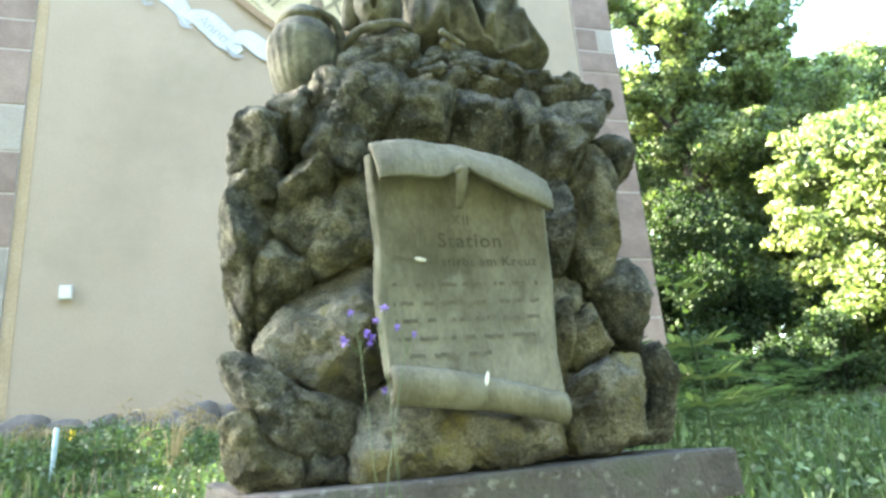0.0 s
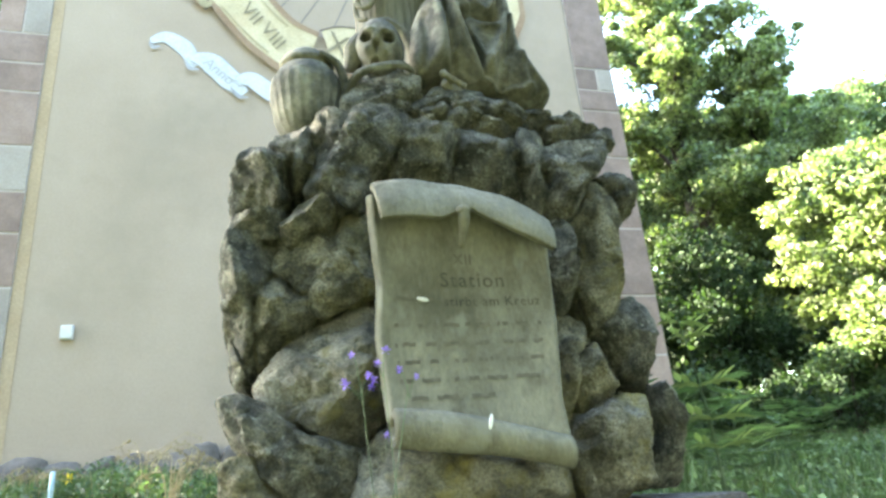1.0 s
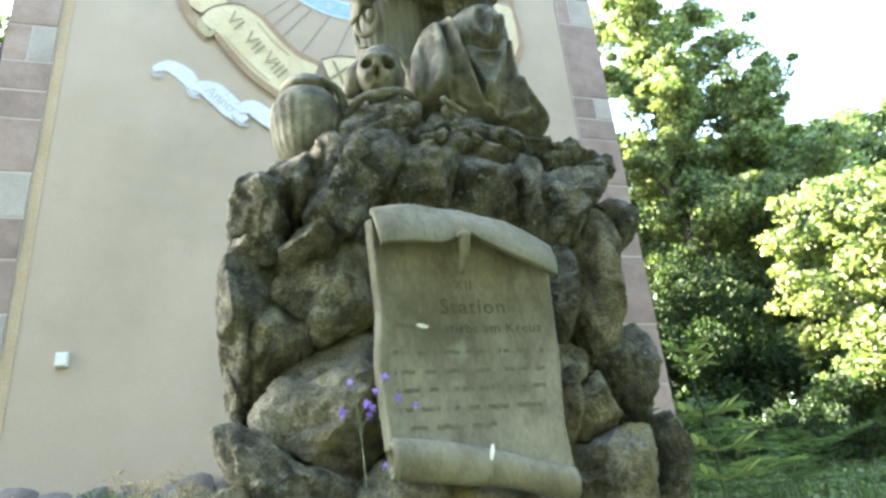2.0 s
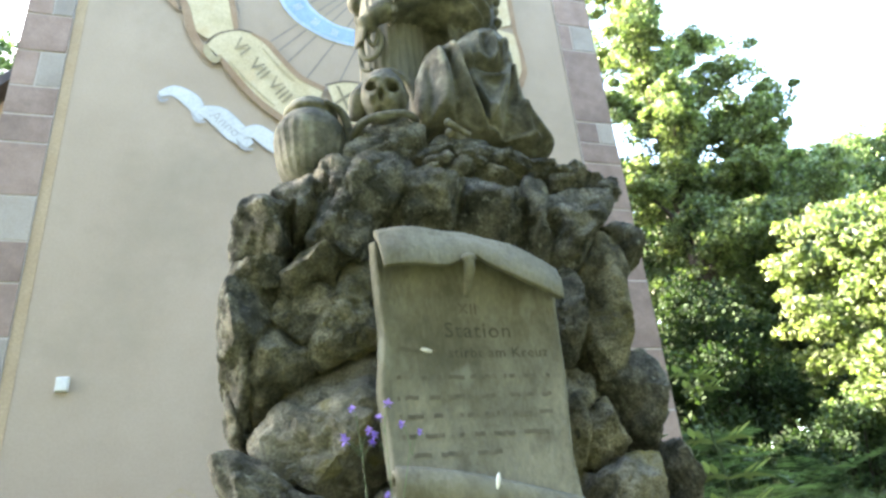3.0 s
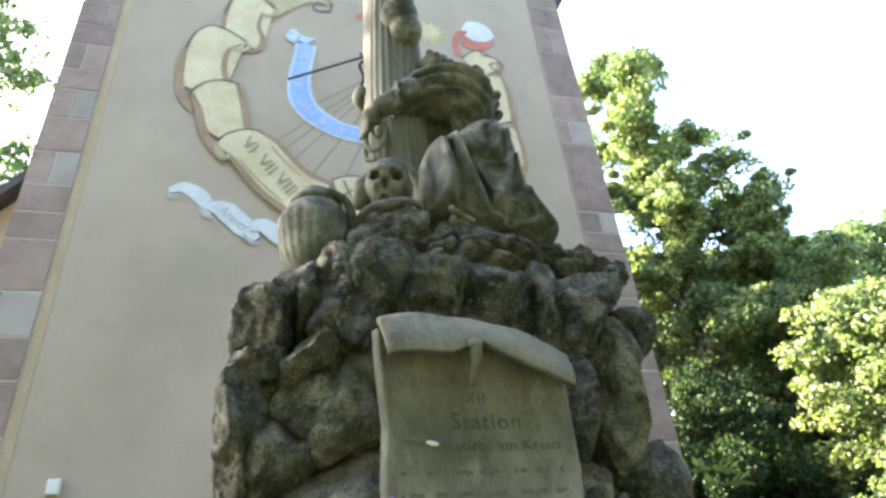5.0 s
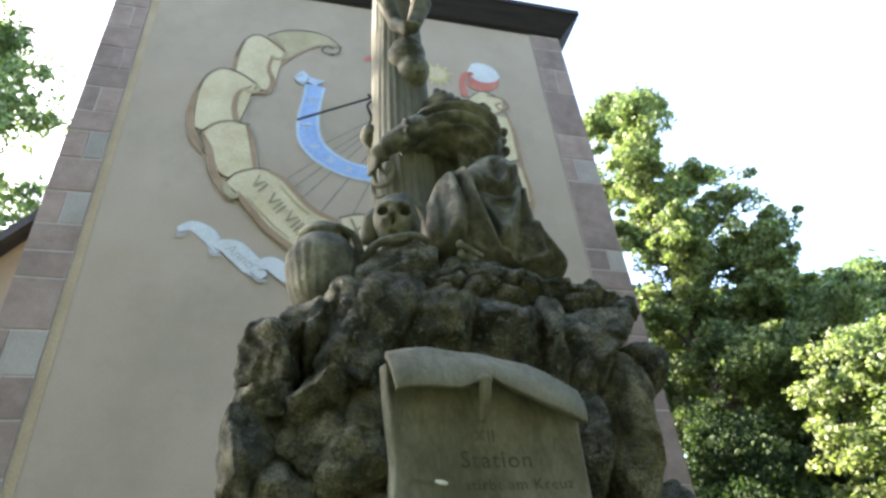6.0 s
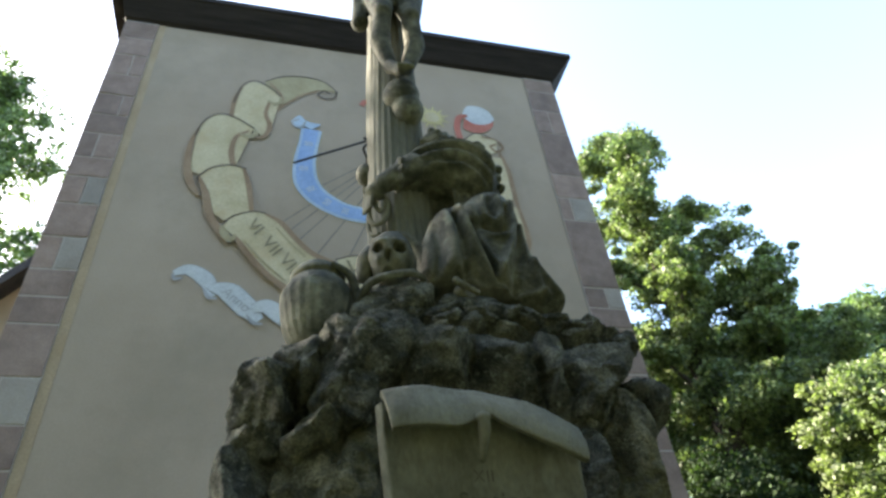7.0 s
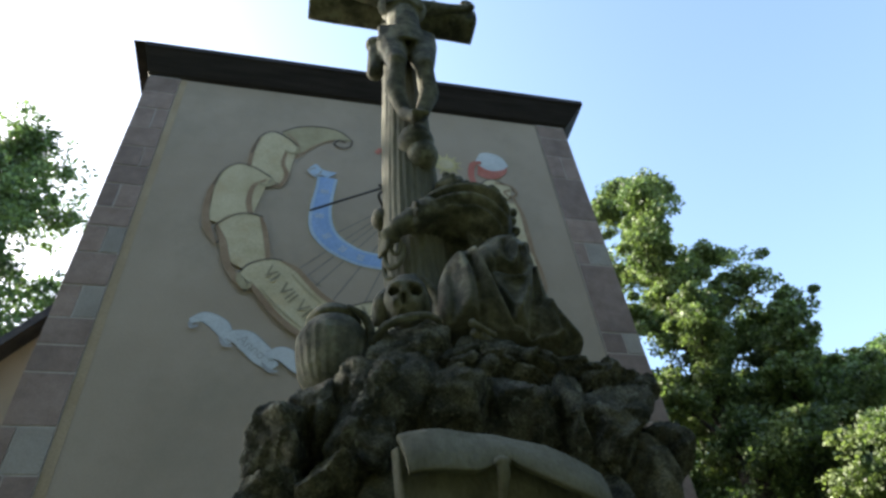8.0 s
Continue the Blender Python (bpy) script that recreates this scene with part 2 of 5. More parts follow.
def lettering(name, words, size, place, mat, parent, label="", spread=1.0, turn=0.0):
    """Words in the built-in font, as a mesh; place takes the flat (x, z) of each letter point to its place."""
    data = bpy.data.curves.new(name, "FONT")
    data.body, data.size, data.align_x, data.align_y = words, size, "CENTER", "CENTER"
    data.space_character = spread
    data.resolution_u = 3
    flat = new("letters", data)
    mesh = bpy.data.meshes.new_from_object(flat.evaluated_get(bpy.context.evaluated_depsgraph_get()))
    bpy.data.objects.remove(flat)
    c, s = math.cos(turn), math.sin(turn)
    for v in mesh.vertices:
        x, z = v.co.x * c - v.co.y * s, v.co.x * s + v.co.y * c
        v.co = place(x, z)
    mesh.materials.clear()
    return finish(name, mesh, mat, parent, label)


def bumpy(p, scale, octaves=4):
    return noise.fractal(Vector(p) * scale, 0.9, 2.1, octaves)


def lump(seed, w, d, h, detail=5, chops=10, rough=0.07, blocky=3.2):
    """An irregular boulder round the origin: a squarish ball with broken faces and a pitted skin."""
    bm = bmesh.new()
    bmesh.ops.create_icosphere(bm, subdivisions=detail, radius=1)
    rng = random.Random(seed)
    planes = []
    for _ in range(chops):
        v = Vector((rng.gauss(0, 1), rng.gauss(-0.5, 0.8), rng.gauss(0, 1))).normalized()
        planes.append((v, rng.uniform(0.66, 0.95)))
    shift = Vector((rng.uniform(-50, 50), rng.uniform(-50, 50), rng.uniform(-50, 50)))
    size = (w + h) / 2
    f = 1.3 / max(size, 0.05)
    for v in bm.verts:
        p = v.co
        p = p / (abs(p.x) ** blocky + abs(p.y) ** blocky + abs(p.z) ** blocky) ** (1 / blocky)
        for axis, limit in planes:
            over = p.dot(axis) - limit
            if over > 0:
                p = p - axis * over * 0.97
        q = Vector((p.x * w / 2, p.y * d / 2, p.z * h / 2))
        s = q + shift
        warp = Vector((noise.noise(s * f), noise.noise(s * f + Vector((7, 1, 3))), noise.noise(s * f + Vector((2, 9, 5))))) * size * 0.10
        k = noise.fractal(s * (2.2 * f), 0.9, 2.2, 2) * size * rough * 0.6
        chip = noise.voronoi(s * (3.4 * f), distance_metric="DISTANCE", exponent=2.5)[0]
        k += (min(0.55, chip[1] - chip[0]) - 0.25) * min(0.030, size * 0.11)
        k += noise.fractal(s * 30.0, 0.85, 2.1, 4) * 0.006
        v.co = q + warp + v.co * k
    return bm


def statue_shape(shapes):
    """Balls and limbs in one mesh, to be fused by a remesh."""
    bm = bmesh.new()
    for kind, *s in shapes:
        if kind == "ball":
            centre, radii, turn = s[0], s[1], s[2] if len(s) > 2 else (0, 0, 0)
            bmesh.ops.create_icosphere(bm, subdivisions=3, radius=1, matrix=pose(*centre, *turn) @ Matrix.Diagonal((*radii, 1)))
        else:
            a, b, ra, rb = Vector(s[0]), Vector(s[1]), s[2], s[3]
            steps = max(2, int((b - a).length / (min(ra, rb) * 0.5)) + 1)
            for i in range(steps + 1):
                t = i / steps
                bmesh.ops.create_icosphere(bm, subdivisions=2, radius=ra + (rb - ra) * t, matrix=Matrix.Translation(a.lerp(b, t)))
    return bm


def fuse(ob, voxel, smooth=2):
    r = ob.modifiers.new("fuse", "REMESH")
    r.mode, r.voxel_size, r.use_smooth_shade = "VOXEL", voxel, True
    s = ob.modifiers.new("soften", "SMOOTH")
    s.factor, s.iterations = 0.5, smooth
    return ob


def smoothstep(a, b, x):
    t = min(1.0, max(0.0, (x - a) / (b - a)))
    return t * t * (3 - 2 * t)


def ground_z(x, y):
    left = 0.70 - 0.42 * smoothstep(0.8, 3.6, x)
    z = 0.06 + left * smoothstep(-4.3, -0.2, y)
    z += 0.30 * min(0.0, max(y, -10.0) + 5.0)
    z += 0.14 * max(0.0, min(y, 14.0) - 0.5) * smoothstep(2.0, 5.0, abs(x - 0.3) + 1.5)
    far = math.hypot(x, y)
    z += 0.05 * bumpy((x, y, 0), 0.6, 3) * (1 - smoothstep(20, 60, far))
    return z


# ---- ground ----
def build_ground():
    xs = sorted({round(6 * math.sinh(i / 12.0), 3) for i in range(-66, 67)})
    verts = [(x, y, ground_z(x, y)) for y in xs for x in xs]
    k = len(xs)
    faces = [(j * k + i, j * k + i + 1, (j + 1) * k + i + 1, (j + 1) * k + i) for j in range(k - 1) for i in range(k - 1)]
    g = soup("ground", verts, faces, EARTH, smooth=True)
    tagged(g, "sloping ground of weedy grass and earth", "ground", kind="structure")


build_ground()

# ---- the church tower ----
WL, WR, TOP, DEEP = -3.08, 3.785, 9.9, 5.4
FOOT = 0.2


def build_tower():
    bm = bmesh.new()
    box(bm, WL + 0.03, WR - 0.03, 0.0, 0.6, FOOT, TOP + 0.05)
    front = part("wall_south", bm, PLASTER)
    tagged(front, "beige plastered church tower wall in shade", "wall", kind="structure")
    for name, x0, x1, y0, y1 in (("wall_west", WL + 0.03, WL + 0.6, 0.6, DEEP - 0.6), ("wall_east", WR - 0.6, WR - 0.03, 0.6, DEEP - 0.6),
                                 ("wall_north", WL + 0.03, WR - 0.03, DEEP - 0.6, DEEP)):
        w = part(name, box(bmesh.new(), x0, x1, y0, y1, FOOT, TOP + 0.05), PLASTER)
        tagged(w, "beige plastered side wall of the church tower", "wall", kind="structure")
    # ochre painted edge along the corner stones
    b = part("trim", box(bmesh.new(), WL + 0.47, WL + 0.57, -0.004, 0.02, 1.03, TOP), BAND)
    tagged(b, "ochre painted band beside the corner stones", "trim", kind="structure")
    # cornice and roof
    bm = bmesh.new()
    o = 0.30
    rings = []
    for out, z in ((-0.01, TOP - 0.03), (0.06, TOP + 0.02), (o, TOP + 0.31), (o + 0.03, TOP + 0.33), (o + 0.03, TOP + 0.43), (o - 0.02, TOP + 0.46)):
        rings.append([bm.verts.new(c) for c in ((WL - out * 0.3, -out, z), (WR + out, -out, z), (WR + out, DEEP + out, z), (WL - out * 0.3, DEEP + out, z))])
    for r, q in zip(rings, rings[1:]):
        for k in range(4):
            bm.faces.new((r[k], r[(k + 1) % 4], q[(k + 1) % 4], q[k]))
    bm.faces.new(rings[0][::-1])
    bm.faces.new(rings[-1])
    cornice = tagged(part("cornice", bm, EAVE), "dark timber eaves under the tower roof", "eaves", kind="structure")
    bm = bmesh.new()
    base = [bm.verts.new(c) for c in ((WL - o, -o, TOP + 0.47), (WR + o, -o, TOP + 0.47), (WR + o, DEEP + o, TOP + 0.47), (WL - o, DEEP + o, TOP + 0.47))]
    a, b = bm.verts.new((0.35, 2.6, TOP + 4.2)), bm.verts.new((0.35, 4.0, TOP + 4.2))
    for f in ((base[0], base[1], a), (base[1], base[2], b, a), (base[2], base[3], b), (base[3], base[0], a, b)):
        bm.faces.new(f)
    tagged(part("roof", bm, SLATE), "dark hipped tower roof", "roof", kind="structure")
    return front


tower = build_tower()


def build_nave():
    n = thing("nave", "plastered church nave with a steep dark roof behind the tower", "building", (-4.0, 4.0, 0))
    bm = box(bmesh.new(), -6.2, WL - 0.02, 2.6, 16.0, 0.2, 4.2)
    part("wall", bm, PLASTER, n)
    bm = bmesh.new()
    v = [bm.verts.new(c) for c in ((-6.6, 2.3, 3.75), (WL - 0.03, 2.3, 8.35), (WL - 0.03, 16.2, 8.35), (-6.6, 16.2, 3.75),
                                   (-6.6, 2.3, 3.55), (WL - 0.03, 2.3, 8.15), (WL - 0.03, 16.2, 8.15), (-6.6, 16.2, 3.55))]
    for f in ((0, 1, 2, 3), (7, 6, 5, 4), (0, 4, 5, 1), (1, 5, 6, 2), (2, 6, 7, 3), (3, 7, 4, 0)):
        bm.faces.new([v[i] for i in f])
    part("roof", bm, SLATE, n)
    bm = bmesh.new()
    v = [bm.verts.new(c) for c in ((-6.2, 2.6, 4.2), (WL - 0.03, 2.6, 4.2), (WL - 0.03, 2.6, 8.2), (-6.2, 2.62, 4.25))]
    bm.faces.new((v[0], v[1], v[2], v[3]))
    part("gable", bm, PLASTER, n)


build_nave()

# ---- painted sundial ----
def build_sundial():
    s = thing("sundial", "painted wall sundial with cream, blue and white ribbons", "sundial", (0, 0, 7))

    def paint(name, upper, lower, mat, y):
        return part(name, sheet(bmesh.new(), upper, lower, y), mat, s)

    def line(name, points, width, mat, y):
        return part(name, stroke(bmesh.new(), points, width, y), mat, s)

    # top ribbon with its small end curl
    paint("ribbon", [(-0.98, 8.82), (-0.73, 8.98), (-0.41, 9.05), (-0.11, 8.98), (0.07, 8.77)], [(-0.77, 8.22), (-0.64, 8.40), (-0.43, 8.63), (-0.21, 8.78), (0.00, 8.79)], CREAM_DEEP, -0.008)
    line("ribbon_edge", [(-0.98, 8.82), (-0.73, 9.00), (-0.41, 9.06), (-0.11, 8.99), (0.08, 8.78)], 0.025, OUTLINE, -0.012)
    line("ribbon_edge", [(-0.75, 8.22), (-0.63, 8.38), (-0.43, 8.61), (-0.21, 8.75)], [0.04, 0.04, 0.03, 0.03], BROWN, -0.012)
    line("curl", [(0.07, 8.79), (0.04, 8.64), (-0.10, 8.59), (-0.20, 8.66), (-0.12, 8.77), (-0.03, 8.72)], 0.03, OUTLINE, -0.016)
    line("curl", [(-0.90, 8.79), (-0.73, 8.55), (-0.72, 8.34), (-0.80, 8.22)], [0.03, 0.04, 0.04, 0.03], BROWN, -0.012)
    # second ribbon panel
    paint("ribbon", [(-1.35, 8.25), (-1.26, 8.63), (-1.10, 8.77), (-0.87, 8.64), (-0.73, 8.49)], [(-1.36, 7.88), (-1.22, 7.72), (-1.06, 7.68), (-0.94, 7.63), (-0.84, 7.61)], CREAM, -0.016)
    line("ribbon_edge", [(-1.28, 8.60), (-1.35, 8.29), (-1.36, 7.83)], [0.03, 0.07, 0.06], BROWN, -0.02)
    line("ribbon_edge", [(-0.88, 8.35), (-0.91, 8.07), (-0.84, 7.82), (-0.90, 7.59), (-1.02, 7.54)], [0.04, 0.06, 0.07, 0.06, 0.03], BROWN, -0.02)
    line("ribbon_edge", [(-1.36, 8.22), (-1.28, 8.63), (-1.10, 8.79), (-0.87, 8.65), (-0.73, 8.49)], 0.022, OUTLINE, -0.024)
    line("curl", [(-0.73, 8.49), (-0.73, 8.36), (-0.82, 8.31), (-0.90, 8.37)], [0.03, 0.06, 0.06, 0.03], CREAM_DEEP, -0.024)
    # third panel
    paint("ribbon", [(-1.75, 7.46), (-1.69, 7.73), (-1.53, 7.93), (-1.30, 7.89), (-1.05, 7.72)], [(-1.73, 6.78), (-1.57, 6.75), (-1.43, 6.81), (-1.32, 6.85), (-1.21, 6.91)], CREAM, -0.024)
    line("ribbon_edge", [(-1.73, 7.62), (-1.79, 7.30), (-1.78, 6.92), (-1.70, 6.59), (-1.57, 6.37)], [0.03, 0.07, 0.09, 0.10, 0.03], BROWN, -0.028)
    line("ribbon_edge", [(-1.10, 7.66), (-1.25, 7.51), (-1.28, 7.21), (-1.22, 6.91)], [0.03, 0.06, 0.08, 0.07], BROWN, -0.028)
    line("ribbon_edge", [(-1.76, 7.44), (-1.69, 7.75), (-1.53, 7.94), (-1.31, 7.91), (-1.04, 7.72)], 0.022, OUTLINE, -0.032)
    line("curl", [(-1.04, 7.72), (-1.01, 7.61), (-1.09, 7.54), (-1.21, 7.58)], [0.03, 0.06, 0.06, 0.03], CREAM_DEEP, -0.032)
    line("curl", [(-1.56, 6.38), (-1.53, 6.48), (-1.58, 6.61), (-1.63, 6.68)], 0.04, OUTLINE, -0.032)
    # fourth panel
    paint("ribbon", [(-1.62, 6.68), (-1.49, 6.85), (-1.28, 6.94), (-1.07, 6.91)], [(-1.40, 6.12), (-1.24, 6.01), (-1.09, 6.07), (-0.93, 6.16)], CREAM, -0.032)
    line("ribbon_edge", [(-1.10, 6.93), (-1.02, 6.66), (-0.97, 6.40), (-0.93, 6.14)], [0.04, 0.07, 0.07, 0.05], BROWN, -0.036)
    line("ribbon_edge", [(-1.61, 6.70), (-1.50, 6.42), (-1.41, 6.08), (-1.28, 5.83), (-1.16, 5.64)], [0.03, 0.09, 0.10, 0.09, 0.03], BROWN, -0.036)
    line("ribbon_edge", [(-1.63, 6.67), (-1.49, 6.86), (-1.28, 6.95), (-1.06, 6.91)], 0.022, OUTLINE, -0.04)
    line("curl", [(-1.16, 5.64), (-1.11, 5.71), (-1.16, 5.79), (-1.22, 5.85)], 0.04, OUTLINE, -0.04)
    # hour band with numerals
    paint("ribbon", [(-1.24, 5.92), (-1.14, 6.06), (-0.93, 6.16), (-0.75, 6.15), (-0.59, 6.03), (-0.40, 5.80), (-0.21, 5.59), (0.07, 5.47)], [(-1.20, 5.80), (-1.11, 5.78), (-1.02, 5.66), (-0.87, 5.46), (-0.70, 5.26), (-0.50, 5.08), (-0.34, 4.96), (-0.12, 4.86)], CREAM, -0.04)
    line("ribbon_edge", [(-0.77, 6.15), (-0.58, 6.03), (-0.39, 5.79), (-0.19, 5.58), (0.07, 5.45)], [0.03, 0.07, 0.07, 0.07, 0.07], BROWN, -0.044)
    line("ribbon_edge", [(-1.10, 5.78), (-1.02, 5.65), (-0.87, 5.44), (-0.70, 5.24), (-0.50, 5.07), (-0.31, 4.93)], [0.03, 0.07, 0.08, 0.08, 0.08, 0.08], BROWN, -0.044)
    line("ribbon_edge", [(-0.63, 5.94), (-0.46, 5.72), (-0.27, 5.52)], 0.02, CREAM_DEEP, -0.048)
    line("ribbon_edge", [(-0.98, 5.70), (-0.83, 5.51), (-0.67, 5.33), (-0.48, 5.15)], 0.02, CREAM_DEEP, -0.048)
    line("ribbon_edge", [(-1.25, 5.91), (-1.14, 6.07), (-0.93, 6.17), (-0.76, 6.16)], 0.022, OUTLINE, -0.044)
    line("curl", [(-1.25, 5.91), (-1.22, 5.80), (-1.14, 5.70), (-1.08, 5.76)], [0.03, 0.09, 0.09, 0.03], CREAM_DEEP, -0.048)
    for words, x, z, turn, size in (("VI", -0.87, 5.91, -0.80, 0.27), ("VII", -0.66, 5.63, -0.82, 0.27), ("VIII", -0.43, 5.36, -0.82, 0.27), ("X", 0.28, 5.31, -0.25, 0.44)):
        lettering("numeral", words, size, lambda u, w, x=x, z=z: (x + u * 0.8, -0.060, z + w), NUMERAL, s, turn=turn)
    # noon part of the band
    paint("ribbon", [(0.10, 5.50), (0.30, 5.57), (0.57, 5.58), (0.85, 5.58)], [(0.21, 5.14), (0.36, 4.98), (0.56, 4.98), (0.82, 5.01)], CREAM, -0.052)
    line("ribbon_edge", [(0.20, 5.16), (0.36, 4.97), (0.55, 4.96), (0.82, 5.00)], 0.06, BROWN, -0.056)
    line("ribbon_edge", [(0.08, 5.50), (0.30, 5.58), (0.57, 5.58), (0.85, 5.59)], 0.022, OUTLINE, -0.056)
    # the rising half on the other side
    paint("ribbon", [(1.5, 5.5), (1.95, 5.7), (2.28, 6.15), (2.36, 6.75)], [(1.5, 5.0), (2.15, 5.25), (2.58, 5.95), (2.62, 6.7)], CREAM, -0.008)
    line("ribbon_edge", [(1.5, 4.98), (2.17, 5.23), (2.60, 5.95), (2.65, 6.28), (2.61, 6.7)], [0.06, 0.08, 0.09, 0.07, 0.05], BROWN, -0.012)
    paint("ribbon", [(2.30, 6.75), (2.28, 7.2), (2.36, 7.7)], [(2.55, 6.85), (2.58, 7.3), (2.52, 7.7)], CREAM, -0.016)
    line("ribbon_edge", [(2.60, 6.68), (2.59, 7.1), (2.58, 7.45), (2.50, 7.85)], [0.06, 0.08, 0.07, 0.04], BROWN, -0.020)
    paint("ribbon", [(1.98, 8.02), (2.2, 8.20), (2.5, 8.08)], [(2.18, 7.62), (2.32, 7.75), (2.46, 7.82)], CREAM, -0.016)
    line("curl", [(2.26, 8.14), (2.50, 8.10), (2.58, 7.94), (2.46, 7.84), (2.38, 7.94), (2.47, 8.0)], 0.04, BROWN, -0.020)
    line("ribbon_edge", [(1.96, 8.02), (2.2, 8.22), (2.52, 8.10)], 0.022, OUTLINE, -0.012)
    # blue inner ribbon
    blue = [(-0.27, 7.86), (-0.30, 7.57), (-0.34, 7.19), (-0.31, 6.82), (-0.16, 6.57), (0.09, 6.39), (0.30, 6.32), (0.59, 6.29)]
    line("ribbon_edge", blue, [0.32, 0.30, 0.32, 0.37, 0.34, 0.31, 0.30, 0.30], CREAM_DEEP, -0.004)
    line("ribbon", blue, [0.29, 0.27, 0.29, 0.33, 0.31, 0.28, 0.27, 0.27], BLUE_PALE, -0.008)
    line("ribbon", blue, [0.20, 0.19, 0.20, 0.24, 0.22, 0.20, 0.19, 0.19], BLUE, -0.012)
    paint("ribbon", [(-0.56, 7.99), (-0.45, 8.13), (-0.34, 8.02), (-0.14, 7.98)], [(-0.50, 7.86), (-0.44, 7.84), (-0.36, 7.90), (-0.28, 7.84)], BLUE_PALE, -0.016)
    line("curl", [(-0.36, 8.0), (-0.40, 7.90), (-0.49, 7.87), (-0.54, 7.97), (-0.45, 8.05)], 0.03, GREYSHADE, -0.020)
    for x, z, turn in ((-0.30, 7.55, 1.45), (-0.35, 7.05, 1.6), (-0.24, 6.68, 2.2), (-0.03, 6.47, 2.55), (0.20, 6.34, 2.85)):
        bm = bmesh.new()
        for k in (-0.03, 0.0, 0.03):
            d = (math.cos(turn), math.sin(turn))
            e = (-d[1] * 0.06, d[0] * 0.06)
            stroke(bm, [(x + d[0] * k - e[0], z + d[1] * k - e[1]), (x + d[0] * k + e[0], z + d[1] * k + e[1])], 0.012, -0.016, 3)
        tagged(part("mark", bm, PALE, s), kind="stuff")
    # hour lines
    c = Vector((1.12, 7.82))
    for x, z in ((-0.57, 6.07), (-0.46, 5.96), (-0.35, 5.81), (-0.14, 5.59), (0.23, 5.56), (0.62, 5.55), (-0.28, 6.62), (1.02, 5.5), (1.5, 5.55)):
        a = c + (Vector((x, z)) - c) * 0.2
        line("hour_line", [tuple(a), (x, z)], 0.022, HOUR, -0.003)
    # white motto ribbon
    motto = (([(-1.67, 5.19), (-1.52, 5.25), (-1.34, 5.14), (-1.21, 4.92)], [0.06, 0.14, 0.18, 0.10]), ([(-1.25, 5.03), (-1.06, 4.97), (-0.86, 4.77), (-0.72, 4.62)], [0.10, 0.24, 0.24, 0.10]),
             ([(-0.80, 4.76), (-0.65, 4.80), (-0.47, 4.67), (-0.25, 4.55)], [0.10, 0.18, 0.20, 0.18]))
    for k, (pts, ws) in enumerate(motto):
        line("ribbon_edge", pts, [w + 0.025 for w in ws], GREYSHADE, -0.004 - 0.008 * k)
        line("ribbon", pts, ws, PALE, -0.008 - 0.008 * k)
    for pts in ([(-1.68, 5.17), (-1.64, 5.10), (-1.57, 5.12)], [(-1.33, 4.98), (-1.27, 4.88), (-1.18, 4.87)], [(-0.86, 4.68), (-0.78, 4.58), (-0.68, 4.57)]):
        line("curl", pts, [0.02, 0.05, 0.02], GREYSHADE, -0.029)
    lettering("motto", "Anno", 0.17, lambda u, w: (-0.98 + u, -0.020, 4.87 + w), GREYSHADE, s, turn=-0.72)
    # sun face and red and white roundel
    bm = bmesh.new()
    for k in range(22):
        a = 2 * math.pi * k / 22
        r0, r1 = 0.10, 0.27 if k % 2 else 0.20
        stroke(bm, [(1.52 + r0 * math.cos(a), 8.48 + r0 * math.sin(a)), (1.52 + r1 * math.cos(a), 8.48 + r1 * math.sin(a))], [0.05, 0.015], -0.008, 4)
    tagged(part("sun_ray", bm, YELLOW, s), kind="stuff")
    bm = bmesh.new()
    bmesh.ops.create_circle(bm, cap_ends=True, segments=28, radius=0.12, matrix=pose(1.52, -0.012, 8.48, 90))
    part("sun_disc", bm, CREAM, s)
    paint("roundel", [(2.02, 8.66), (2.12, 8.86), (2.30, 8.90), (2.46, 8.82), (2.54, 8.66)], [(2.02, 8.58), (2.14, 8.46), (2.28, 8.42), (2.42, 8.46), (2.54, 8.60)], PALE, -0.008)
    paint("roundel", [(2.04, 8.56), (2.16, 8.46), (2.3, 8.44), (2.45, 8.5), (2.52, 8.58)], [(2.0, 8.30), (2.12, 8.24), (2.26, 8.24), (2.40, 8.32), (2.50, 8.44)], RED, -0.012)
    line("ribbon", [(2.10, 8.62), (1.96, 8.55), (1.90, 8.30), (1.92, 8.05)], [0.06, 0.10, 0.10, 0.10], RED, -0.016)
    line("curl", [(0.44, 8.55), (0.50, 8.66), (0.56, 8.58)], 0.08, RED, -0.008)
    # iron style and its hook
    bm = bmesh.new()
    tube(bm, [(0.98, -0.15, 7.89), (0.44, -0.31, 7.39), (-0.48, -0.58, 6.53)], [0.016, 0.016, 0.015], 8, 12)
    rod = part("style", bm, IRON, s, "dark iron rod")
    bm = bmesh.new()
    tube(bm, [(0.42, -0.32, 7.45), (0.47, -0.31, 7.36), (0.41, -0.29, 7.26), (0.47, -0.2, 7.16), (0.46, -0.08, 7.10), (0.46, 0.0, 7.06)], [0.02, 0.018, 0.016], 8, 20)
    part("hook", bm, IRON, rod, "curved iron bracket")


build_sundial()


def build_wall_box():
    b = thing("junction_box", "small white plastic box on the tower wall", "box", (-2.14, 0, 2.07))
    part("body", box(bmesh.new(), -2.19, -2.09, -0.05, 0.0, 2.01, 2.135, 0.008), BOX, b)
    part("lid", box(bmesh.new(), -2.18, -2.10, -0.058, -0.051, 2.02, 2.125, 0.003), BOX, b)


build_wall_box()


